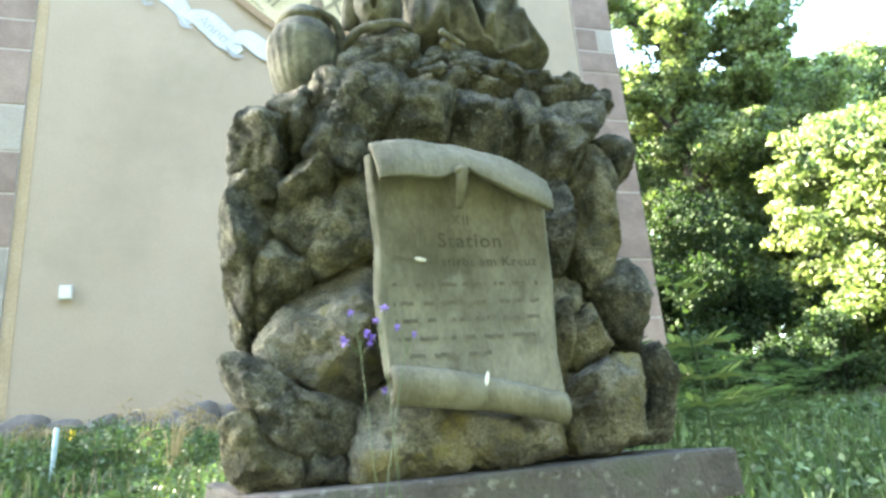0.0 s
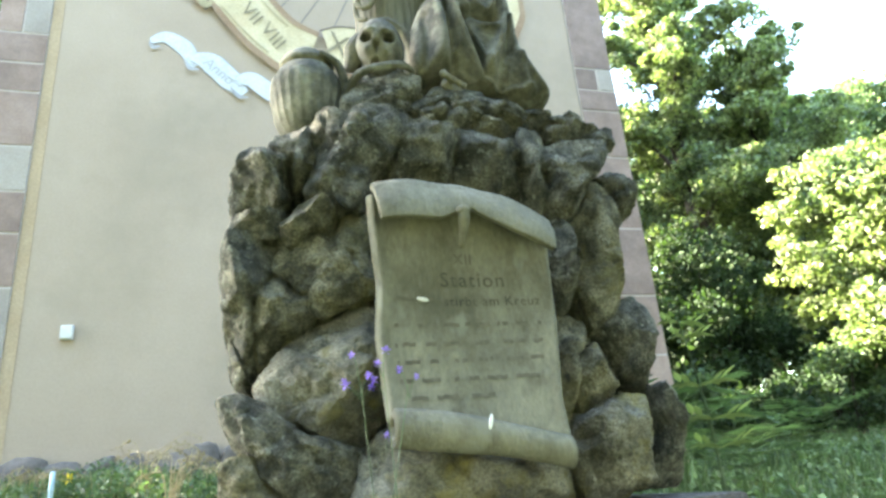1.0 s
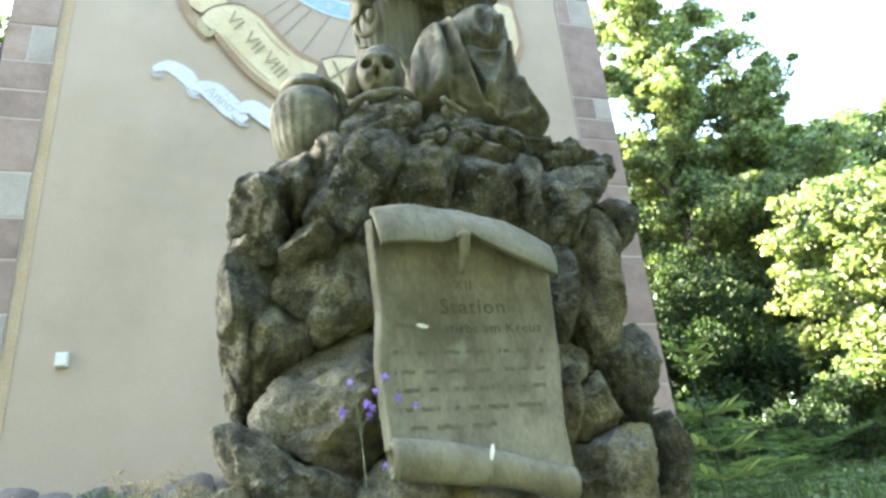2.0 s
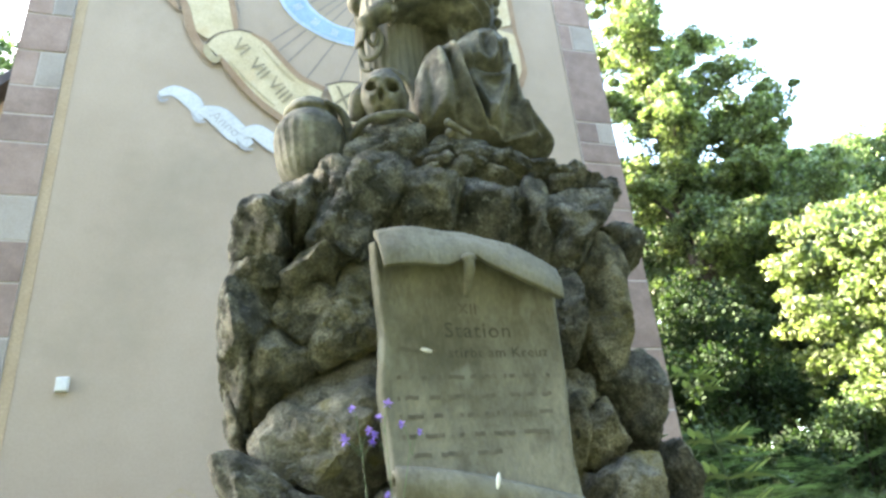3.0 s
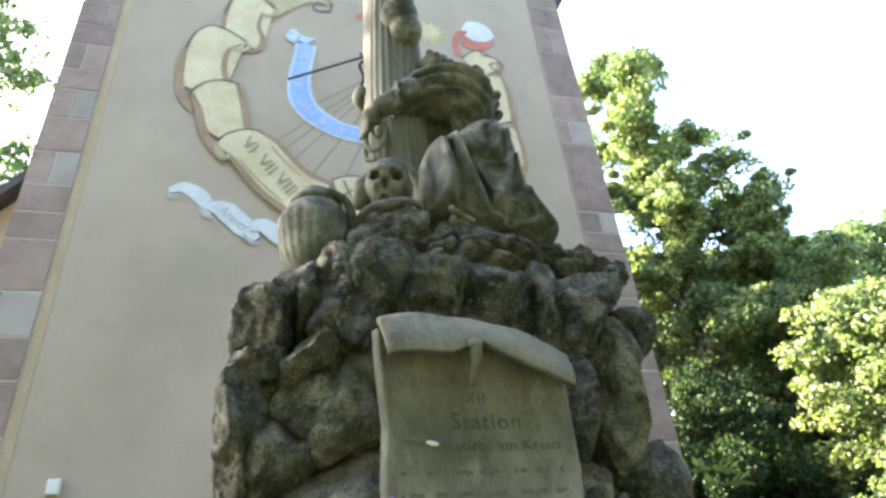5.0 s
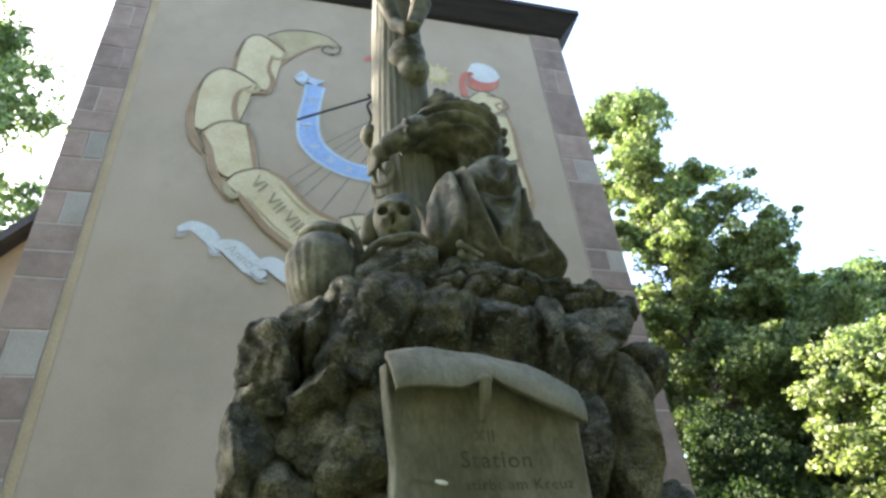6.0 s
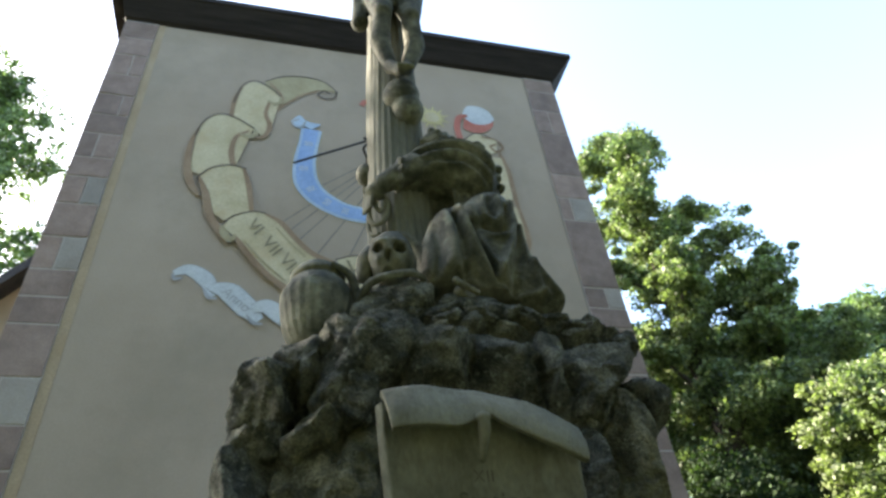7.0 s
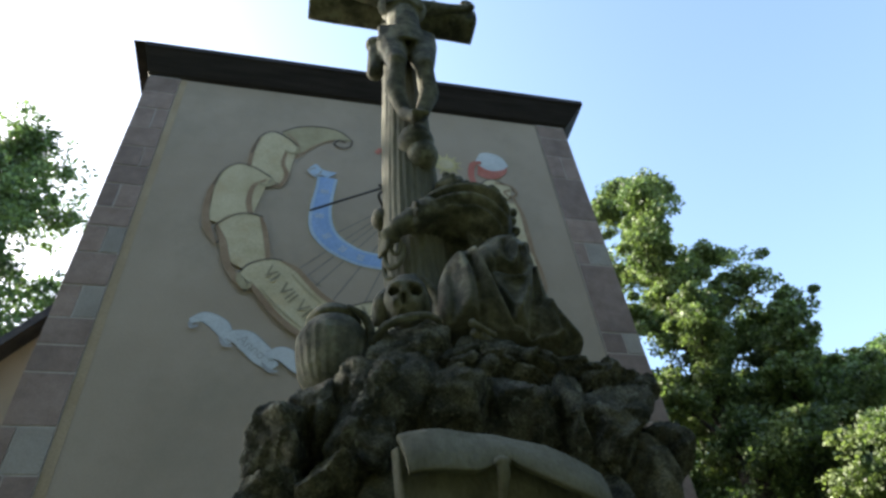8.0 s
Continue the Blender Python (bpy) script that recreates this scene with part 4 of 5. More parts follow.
    # pale flecks
    for x, z, a, b in ((-0.143, 1.026, 0.016, 0.006), (-0.027, 0.712, 0.005, 0.018)):
        bm = bmesh.new()
        bmesh.ops.create_icosphere(bm, subdivisions=2, radius=1, matrix=pose(x, scroll_y(x, z) - (0.003 if z > 0.8 else 0.044), z, 0, 12) @ Matrix.Diagonal((a, 0.003, b, 1)))
        part("fleck", bm, WHITE_FLECK, s, "white bird dropping", smooth=True)


build_scroll()


# ---- figures and vessels on the rock ----
def build_jar():
    j = thing("ointment_jar", "fluted stone ointment jar with a domed lid on the rock", "jar", (-0.395, -4.33, 1.66))
    bm = bmesh.new()
    profile = [(0.0, 0.0), (0.064, 0.0), (0.080, 0.012), (0.102, 0.06), (0.114, 0.12), (0.120, 0.17), (0.115, 0.205), (0.094, 0.24), (0.082, 0.25), (0.0, 0.25)]
    zs = [p[1] for p in profile]
    sides = 88
    heights = [0.25 * i / 30 for i in range(31)]
    rings = []
    for h in heights:
        r = float(np.interp(h, zs[1:-1], [p[0] for p in profile[1:-1]]))
        ring = []
        for k in range(sides):
            a = 2 * math.pi * k / sides
            flute = 0.005 * abs(math.sin(11 * a)) * smoothstep(0.01, 0.04, h) * (1 - smoothstep(0.18, 0.215, h))
            ring.append(bm.verts.new((-0.395 + (r + flute - 0.004) * math.cos(a), -4.33 + (r + flute - 0.004) * math.sin(a), 1.648 + h * 1.05)))
        rings.append(ring)
    for r, q in zip(rings, rings[1:]):
        for k in range(sides):
            bm.faces.new((r[k], r[(k + 1) % sides], q[(k + 1) % sides], q[k]))
    bm.faces.new(rings[0][::-1])
    bm.faces.new(rings[-1])
    part("body", bm, STATUE, j, smooth=True)
    bm = bmesh.new()
    rings = []
    for r, h in ((0.080, 0.246), (0.090, 0.256), (0.090, 0.268), (0.078, 0.276), (0.074, 0.292), (0.055, 0.308), (0.028, 0.316), (0.004, 0.318)):
        rings.append([bm.verts.new((-0.395 + r * math.cos(a), -4.33 + r * math.sin(a), 1.648 + h * 1.05)) for a in (2 * math.pi * k / 40 for k in range(40))])
    for r, q in zip(rings, rings[1:]):
        for k in range(40):
            bm.faces.new((r[k], r[(k + 1) % 40], q[(k + 1) % 40], q[k]))
    bm.faces.new(rings[0][::-1])
    bm.faces.new(rings[-1])
    part("lid", bm, STATUE, j, smooth=True)
    bm = bmesh.new()
    tube(bm, [(-0.36, -4.42, 1.93), (-0.30, -4.40, 1.90), (-0.275, -4.38, 1.82), (-0.275, -4.36, 1.72), (-0.29, -4.35, 1.66)], [0.008, 0.014, 0.016, 0.016, 0.014], 10, 20)
    part("handle", bm, STATUE, j, smooth=True)


build_jar()


def build_skull():
    s = thing("carved_skull", "carved stone skull lying on the rock among coils", "skull carving", (-0.13, -4.36, 1.92))
    bm = bmesh.new()
    bmesh.ops.create_icosphere(bm, subdivisions=5, radius=1)
    for v in bm.verts:
        p = v.co.copy()
        q = Vector((p.x * 0.080, p.y * 0.100, p.z * 0.098))
        if p.z < -0.1 and p.y < 0.4:                       # narrow jaw
            k = smoothstep(0.1, 1.0, -p.z)
            q.x *= 1 - 0.38 * k
            q.z -= 0.020 * k
        if p.y < 0:
            for sx in (-0.42, 0.42):                        # eye sockets
                d = math.hypot((p.x - sx) / 0.27, (p.z - 0.04 - 0.16 * abs(p.x - sx)) / 0.185)
                q.y += 0.052 * (1 - smoothstep(0.55, 1.1, d))
                brow = math.hypot((p.x - sx) / 0.34, (p.z - 0.34) / 0.10)
                q.y -= 0.010 * (1 - smoothstep(0.3, 1.2, brow))
                cheek = math.hypot((p.x - sx * 1.15) / 0.22, (p.z + 0.36) / 0.14)
                q.y -= 0.012 * (1 - smoothstep(0.3, 1.2, cheek))
            d = math.hypot(p.x / 0.13, (p.z + 0.24) / 0.18)
            q.y += 0.034 * (1 - smoothstep(0.5, 1.1, d))
            d = math.hypot(p.x / 0.26, (p.z + 0.66) / 0.12)
            q.y += 0.050 * (1 - smoothstep(0.5, 1.1, d))
        v.co = q
    bmesh.ops.transform(bm, matrix=pose(-0.155, -4.375, 1.995, 14, 6, -14) @ Matrix.Diagonal((1.0, 1.05, 1.0, 1)), verts=bm.verts)
    part("skull", bm, STATUE, s, smooth=True)
    bm = bmesh.new()
    tube(bm, [(-0.28, -4.36, 1.80), (-0.235, -4.44, 1.845), (-0.13, -4.465, 1.872), (-0.07, -4.43, 1.89), (-0.04, -4.36, 1.90)], [0.014, 0.015, 0.013, 0.012, 0.010], 12, 26)
    part("coil", bm, STATUE, s, smooth=True)
    bm = bmesh.new()
    tube(bm, [(-0.24, -4.32, 1.93), (-0.235, -4.36, 2.0), (-0.20, -4.36, 2.06), (-0.17, -4.33, 2.13), (-0.10, -4.32, 2.155), (-0.04, -4.32, 2.10), (-0.02, -4.32, 1.99)],
         [0.028, 0.036, 0.022, 0.018, 0.020, 0.018, 0.016], 12, 34)
    part("coil", bm, STATUE, s, smooth=True)


build_skull()


def build_kneeling_statue():
    L = []
    limb = lambda a, b, ra, rb: L.append(("limb", a, b, ra, rb))
    ball = lambda c, r, t=(0, 0, 0): L.append(("ball", c, r, t))
    # body behind the gown and against the shaft
    limb((0.28, -4.16, 2.36), (0.29, -4.16, 2.60), 0.09, 0.10)
    ball((0.14, -4.08, 2.48), (0.15, 0.09, 0.17))
    ball((0.12, -4.14, 2.30), (0.11, 0.09, 0.12))
    ball((0.09, -4.10, 2.20), (0.10, 0.08, 0.16))
    # bowed head with twisted locks
    ball((0.12, -4.20, 2.815), (0.078, 0.085, 0.062), (0, 12, 0))
    hair = random.Random(2)
    for k in range(30):
        a = k * 2.4
        r = 0.075 * math.sqrt((k + 0.5) / 30)
        ball((0.12 + r * math.cos(a), -4.215 + hair.uniform(-0.06, 0.03), 2.825 + r * 0.72 * math.sin(a)), (0.020, 0.022, 0.014), (0, hair.uniform(-40, 40), 0))
    for k in range(26):
        t = k / 25
        c = spline([(0.22, -4.2, 2.80), (0.31, -4.2, 2.79), (0.355, -4.2, 2.70), (0.365, -4.2, 2.60), (0.345, -4.2, 2.48)], 26)[k]
        ball((c.x + hair.uniform(-0.014, 0.014), c.y + hair.uniform(-0.05, 0.05), c.z + hair.uniform(-0.012, 0.012)), (0.026, 0.03, 0.020), (0, hair.uniform(-60, 60), 0))
    for k in range(9):                                     # long hair hanging under the shoulder
        x = 0.165 + 0.020 * k
        path = spline([(x, -4.24, 2.54), (x - 0.012, -4.26 + 0.01 * (k % 2), 2.46), (x - 0.004, -4.245, 2.40)], 6)
        for p, q in zip(path, path[1:]):
            limb(tuple(p), tuple(q), 0.012, 0.010)
    # forearm, cuff and fingers laid round the shaft
    limb((-0.03, -4.31, 2.545), (-0.155, -4.285, 2.455), 0.060, 0.042)
    for k in range(9):
        a = k * 0.7
        ball((-0.085, -4.30 + 0.060 * math.cos(a), 2.505 + 0.060 * math.sin(a)), (0.013, 0.018, 0.018))
    ball((-0.180, -4.262, 2.432), (0.042, 0.034, 0.034), (0, 30, 0))
    for k in range(4):
        limb((-0.185 - 0.010 * k, -4.272 + 0.014 * k, 2.43), (-0.200 - 0.006 * k, -4.262 + 0.016 * k, 2.355), 0.011, 0.009)
    limb((0.16, -4.02, 2.66), (-0.14, -3.99, 2.72), 0.055, 0.05)
    ball((-0.185, -4.06, 2.74), (0.042, 0.05, 0.052))
    # the foot under the hem
    limb((0.13, -4.36, 1.855), (0.06, -4.42, 1.845), 0.024, 0.022)
    for k in range(5):
        ball((0.036 + 0.019 * k, -4.468 + 0.006 * k, 1.852 - 0.006 * k), (0.010 if k else 0.014, 0.016, 0.011 if k else 0.015))
    bm = statue_shape(L)
    # wide sleeve over the shoulder, its folds running along the arm
    draped(bm, [(-0.08, 2.60), (-0.01, 2.68), (0.08, 2.745), (0.20, 2.765), (0.30, 2.73), (0.35, 2.66), (0.35, 2.54), (0.32, 2.48), (0.25, 2.46), (0.17, 2.47), (0.14, 2.505), (0.05, 2.52), (-0.06, 2.47), (-0.09, 2.49)],
           -4.24, 0.125, [([(-0.09, 2.50), (0.02, 2.575), (0.17, 2.60), (0.30, 2.52)], 0.016, 0.024), ([(-0.06, 2.585), (0.05, 2.66), (0.20, 2.67), (0.32, 2.60)], 0.018, 0.026),
                          ([(-0.02, 2.65), (0.09, 2.71), (0.22, 2.715), (0.32, 2.66)], 0.014, 0.020), ([(0.03, 2.535), (0.16, 2.535), (0.27, 2.48)], 0.012, 0.018),
                          ([(-0.08, 2.54), (0.04, 2.615), (0.18, 2.635), (0.31, 2.56)], 0.012, -0.026), ([(-0.04, 2.62), (0.07, 2.685), (0.21, 2.695), (0.32, 2.63)], 0.011, -0.024),
                          ([(0.0, 2.53), (0.10, 2.56), (0.20, 2.55), (0.29, 2.49)], 0.010, -0.020)], 2.4, 5)
    # gown over the raised knee, falling in deep folds
    draped(bm, [(-0.04, 2.02), (-0.03, 2.11), (-0.005, 2.19), (0.04, 2.275), (0.12, 2.305), (0.17, 2.365), (0.23, 2.415), (0.30, 2.43), (0.35, 2.385), (0.37, 2.30), (0.375, 2.20), (0.38, 2.10), (0.40, 2.01),
                (0.50, 1.865), (0.40, 1.85), (0.32, 1.86), (0.25, 1.875), (0.17, 1.895), (0.10, 1.93), (0.06, 1.95), (0.0, 1.90), (-0.025, 1.91), (-0.04, 1.96)],
           -4.25, 0.155, [([(0.03, 2.19), (0.04, 2.08), (0.03, 1.95)], 0.070, 0.042), ([(0.36, 2.0), (0.42, 1.92), (0.48, 1.88)], 0.016, 0.030), ([(0.04, 2.20), (0.055, 2.10), (0.055, 2.0), (0.035, 1.92)], 0.020, 0.026),
                          ([(0.10, 2.24), (0.12, 2.14), (0.15, 2.03), (0.19, 1.93), (0.24, 1.88)], 0.017, 0.045), ([(0.21, 2.33), (0.20, 2.24), (0.225, 2.19)], 0.012, 0.030),
                          ([(0.27, 2.35), (0.275, 2.25), (0.25, 2.19)], 0.012, 0.030), ([(0.315, 2.30), (0.31, 2.18), (0.275, 2.05), (0.22, 1.94)], 0.016, 0.042),
                          ([(0.345, 2.20), (0.345, 2.07), (0.355, 1.96), (0.38, 1.88)], 0.014, 0.032), ([(-0.025, 2.11), (-0.03, 2.01), (-0.03, 1.92)], 0.014, 0.020),
                          ([(0.15, 2.27), (0.17, 2.19), (0.22, 2.125), (0.27, 2.12)], 0.013, 0.030), ([(0.16, 2.12), (0.20, 2.02), (0.25, 1.93)], 0.012, 0.022),
                          ([(0.085, 2.20), (0.10, 2.08), (0.105, 1.98), (0.11, 1.92)], 0.013, -0.040), ([(0.14, 2.18), (0.175, 2.05), (0.215, 1.92)], 0.012, -0.040),
                          ([(0.19, 2.17), (0.23, 2.15), (0.27, 2.17)], 0.022, -0.048), ([(0.295, 2.28), (0.285, 2.17)], 0.012, -0.030),
                          ([(0.33, 2.24), (0.325, 2.10), (0.29, 1.97), (0.285, 1.89)], 0.012, -0.040), ([(0.008, 2.14), (0.012, 2.02), (0.0, 1.93)], 0.011, -0.026),
                          ([(0.24, 2.33), (0.235, 2.23)], 0.011, -0.030), ([(0.08, 1.955), (0.16, 1.905), (0.26, 1.875), (0.40, 1.885)], 0.012, 0.030)], 3.6, 6)
    st = part("kneeling_statue", bm, STATUE)
    tagged(st, "weathered stone kneeling figure in a draped gown embracing the cross", "statue")
    fuse(st, 0.0058, 1)


build_kneeling_statue()

SHAFT_X, SHAFT_Y = -0.045, -4.10


def build_cross():
    c = thing("stone_cross", "tall stone cross carved like a rough grained tree trunk", "cross", (SHAFT_X, SHAFT_Y, 1.7))
    bm = bmesh.new()
    rings, sides = [], 96
    for i in range(91):
        t = i / 90
        z = 1.66 + 3.85 * t
        r = float(np.interp(z, [1.66, 2.3, 3.1, 3.9, 5.5], [0.150, 0.136, 0.126, 0.108, 0.098]))
        ring = []
        for k in range(sides):
            a = 2 * math.pi * k / sides
            grain = 0.006 * noise.noise(Vector((math.cos(a) * 9, math.sin(a) * 9, z * 1.3))) + 0.004 * math.sin(26 * a + 2.5 * math.sin(z * 3.0))
            ring.append(bm.verts.new((SHAFT_X + (r + grain) * math.cos(a), SHAFT_Y + (r + grain) * math.sin(a), z)))
        rings.append(ring)
    for r, q in zip(rings, rings[1:]):
        for k in range(sides):
            bm.faces.new((r[k], r[(k + 1) % sides], q[(k + 1) % sides], q[k]))
    bm.faces.new(rings[0][::-1])
    bm.faces.new(rings[-1])
    trunk = part("shaft", bm, SHAFT, c, smooth=True)
    bm = bmesh.new()
    rings, sides = [], 40
    for i in range(41):
        x = -0.61 + 1.08 * i / 40
        ring = []
        for k in range(sides):
            a = 2 * math.pi * k / sides
            r = 0.100 / (abs(math.cos(a)) ** 5 + abs(math.sin(a)) ** 5) ** 0.2 + 0.008 * noise.noise(Vector((x * 4, math.cos(a) * 3, math.sin(a) * 3)))
            ring.append(bm.verts.new((x, SHAFT_Y + r * math.cos(a) * 0.95, 4.665 + r * math.sin(a) * 0.80)))
        rings.append(ring)
    for r, q in zip(rings, rings[1:]):
        for k in range(sides):
            bm.faces.new((r[k], q[k], q[(k + 1) % sides], r[(k + 1) % sides]))
    bm.faces.new(rings[0])
    bm.faces.new(rings[-1][::-1])
    beam = part("crossbar", bm, STATUE, c, smooth=True)
    # knots and rough ends on the beam
    for x, y, z, r in ((-0.44, -4.16, 4.585, 0.022), (0.31, -4.16, 4.585, 0.022), (0.20, -4.17, 4.745, 0.03)):
        bm = lump(int(abs(x) * 100), r * 2, r * 2, r * 2, 3, 3)
        bmesh.ops.transform(bm, matrix=pose(x, y, z), verts=bm.verts)
        part("knot", bm, STATUE, beam, smooth=True)
    bm = bmesh.new()
    for k in range(16):
        a0, a1 = 2 * math.pi * k / 16, 2 * math.pi * (k + 1) / 16
        tube(bm, [(0.42 + 0.035 * math.cos(a0), -4.20, 4.775 + 0.04 * math.sin(a0)), (0.42 + 0.035 * math.cos(a1), -4.20, 4.775 + 0.04 * math.sin(a1))], [0.014, 0.014], 6, 2)
    part("ring", bm, STATUE, beam, smooth=True)
    # carved loops hanging below the embracing arm
    for path, r in (([(-0.175, -4.235, 2.45), (-0.198, -4.215, 2.37), (-0.188, -4.225, 2.295), (-0.150, -4.245, 2.295), (-0.128, -4.25, 2.37), (-0.15, -4.245, 2.45)], 0.010),
                    ([(-0.165, -4.245, 2.44), (-0.175, -4.235, 2.38), (-0.155, -4.25, 2.345), (-0.140, -4.25, 2.40)], 0.008),
                    ([(-0.19, -4.21, 2.42), (-0.20, -4.20, 2.34), (-0.195, -4.205, 2.26), (-0.165, -4.235, 2.235)], 0.008)):
        part("loop", tube(bmesh.new(), path, [r, r * 1.2, r], 8, 20), SHAFT, trunk, smooth=True)


build_cross()


def build_corpus():
    L = []
    limb = lambda a, b, ra, rb: L.append(("limb", a, b, ra, rb))
    ball = lambda c, r, t=(0, 0, 0): L.append(("ball", c, r, t))
    y = -4.28
    ball((-0.03, y + 0.05, 3.115), (0.088, 0.085, 0.095))                        # foot block
    ball((-0.005, y + 0.05, 3.02), (0.075, 0.07, 0.09))
    limb((-0.085, y - 0.01, 3.26), (-0.050, y - 0.075, 3.145), 0.034, 0.028)   # crossed feet
    limb((-0.005, y - 0.01, 3.26), (-0.025, y - 0.085, 3.165), 0.034, 0.028)
    for k in range(5):
        ball((-0.072 + 0.018 * k, y - 0.105, 3.145 + 0.004 * (k % 2)), (0.010, 0.016, 0.010))
    limb((-0.085, y, 3.27), (-0.128, y - 0.01, 3.46), 0.034, 0.054)             # shins
    limb((-0.128, y - 0.01, 3.46), (-0.120, y - 0.045, 3.63), 0.054, 0.050)
    limb((-0.005, y, 3.27), (0.046, y - 0.01, 3.46), 0.034, 0.054)
    limb((0.046, y - 0.01, 3.46), (0.030, y - 0.045, 3.63), 0.054, 0.050)
    ball((-0.120, y - 0.065, 3.655), (0.050, 0.045, 0.055))                     # knees
    ball((0.030, y - 0.065, 3.655), (0.050, 0.045, 0.055))
    limb((-0.120, y - 0.05, 3.67), (-0.128, y + 0.01, 3.92), 0.058, 0.090)      # thighs
    limb((0.030, y - 0.05, 3.67), (0.040, y + 0.01, 3.92), 0.058, 0.090)
    ball((-0.045, y + 0.02, 3.99), (0.165, 0.11, 0.10))                         # hips and cloth
    ball((-0.215, y + 0.05, 3.99), (0.055, 0.05, 0.055))
    limb((-0.22, y + 0.05, 3.97), (-0.215, y + 0.07, 3.74), 0.035, 0.050)
    for k in range(5):
        path = spline([(-0.20, y - 0.03, 4.05 - 0.035 * k), (-0.06, y - 0.095, 3.985 - 0.030 * k), (0.11, y - 0.03, 4.045 - 0.030 * k)], 9)
        for p, q in zip(path, path[1:]):
            limb(tuple(p), tuple(q), 0.014, 0.014)
    limb((-0.048, y + 0.03, 4.05), (-0.048, y + 0.02, 4.28), 0.105, 0.100)      # trunk and ribs
    ball((-0.048, y + 0.01, 4.42), (0.150, 0.10, 0.15))
    for k in range(4):
        for side in (-1, 1):
            limb((-0.048 + side * 0.02, y - 0.075, 4.36 + 0.035 * k), (-0.048 + side * 0.11, y - 0.05, 4.33 + 0.035 * k), 0.012, 0.012)
    limb((-0.14, y + 0.03, 4.52), (-0.34, y + 0.06, 4.62), 0.05, 0.038)         # arms
    limb((-0.34, y + 0.06, 4.62), (-0.53, y + 0.07, 4.70), 0.036, 0.026)
    limb((0.05, y + 0.03, 4.52), (0.24, y + 0.06, 4.62), 0.05, 0.038)
    limb((0.24, y + 0.06, 4.62), (0.42, y + 0.07, 4.70), 0.036, 0.026)
    ball((-0.54, y + 0.06, 4.71), (0.035, 0.025, 0.03))
    ball((0.43, y + 0.06, 4.71), (0.035, 0.025, 0.03))
    ball((-0.07, y - 0.04, 4.66), (0.075, 0.085, 0.10))
    st = part("crucifix_statue", statue_shape(L), STATUE)
    tagged(st, "weathered stone crucifix figure fixed to the tall cross", "statue")
    fuse(st, 0.0085, 1)


build_corpus()

# ---- plants ----
def leaf_cloud(name, places, size, mat, parent, seed, droop=0.3):
    """Many small folded leaves, one mesh."""
    g = np.random.default_rng(seed)
    n = len(places)
    d = g.normal(size=(n, 3))
    d[:, 2] -= droop
    d /= np.linalg.norm(d, axis=1)[:, None]
    up = g.normal(size=(n, 3))
    up[:, 2] += 0.8
    side = np.cross(d, up)
    side /= np.linalg.norm(side, axis=1)[:, None] + 1e-9
    nor = np.cross(side, d)
    s = (size * g.uniform(0.6, 1.25, n))[:, None]
    a = places - d * s * 0.5
    c = places + d * s * 0.5
    b = places + side * s * 0.32 + nor * s * 0.10
    e = places - side * s * 0.32 + nor * s * 0.10
    verts = np.stack([a, b, c, e], 1).reshape(-1, 3)
    mesh = bpy.data.meshes.new(name)
    mesh.vertices.add(4 * n)
    mesh.vertices.foreach_set("co", verts.astype(np.float32).ravel())
    mesh.loops.add(4 * n)
    mesh.loops.foreach_set("vertex_index", np.arange(4 * n, dtype=np.int32))
    mesh.polygons.add(n)
    mesh.polygons.foreach_set("loop_start", np.arange(0, 4 * n, 4, dtype=np.int32))
    mesh.update(calc_edges=True)
    mesh.validate()
    return tagged(finish(name, mesh, mat, parent), kind="stuff")


def build_tree(x, y, top, wide, low, seed, mat, label, leaves=30000, size=0.15, lean=0.0, bare=False):
    """Tapered trunk, limbs and a crown of leaf clusters with gaps; low: where the crown begins above the ground."""
    g0 = ground_z(x, y)
    rng = np.random.default_rng(seed)
    t = thing("tree", label, "tree", (x, y, g0), "trees round the church")
    bm = bmesh.new()
    tall = top - g0
    tube(bm, [(x, y, g0 - 0.3), (x + 0.1, y, g0 + tall * 0.25), (x + lean * 0.5, y + 0.2, g0 + tall * 0.55), (x + lean, y, g0 + tall * 0.9)],
         [tall * 0.022 + 0.06, tall * 0.018 + 0.04, tall * 0.011, 0.03], 10, 20)
    part("trunk", bm, BARK, t, smooth=True)
    centre_z = (top + g0 + low) / 2
    half = (top - g0 - low) / 2
    clusters = []
    boughs = 20
    for k in range(boughs):
        h = 0.10 + 0.86 * (k + rng.uniform(0, 0.6)) / boughs
        a = k * 2.4 + rng.uniform(-0.4, 0.4)
        z = g0 + low + h * 2 * half
        reach = wide * math.sqrt(max(0.08, 1 - (2 * h - 0.9) ** 2)) * rng.uniform(0.82, 1.04)
        end = Vector((x + lean * h + reach * math.cos(a), y + reach * math.sin(a), min(z + reach * 0.18, top - 0.3)))
        start = Vector((x + lean * h * 0.8, y, max(g0 + tall * 0.15, z - reach * 0.45)))
        mid = start.lerp(end, 0.5) + Vector((0, 0, reach * 0.12))
        bm = bmesh.new()
        tube(bm, [start, mid, end], [0.05 + tall * 0.004, 0.04, 0.012], 6, 10)
        part("limb", bm, BARK, t, smooth=True)
        for q in np.linspace(0.12, 1.0, 8):
            p = start.lerp(mid, q * 2) if q < 0.5 else mid.lerp(end, q * 2 - 1)
            for _ in range(5):
                clusters.append((p.x + rng.normal(0, wide * 0.13), p.y + rng.normal(0, wide * 0.13), p.z + rng.normal(0.1, wide * 0.10), rng.uniform(0.35, 1.0) * wide * 0.16))
    clusters.append((x + lean, y, top - 0.6, wide * 0.16))
    cl = np.array(clusters)
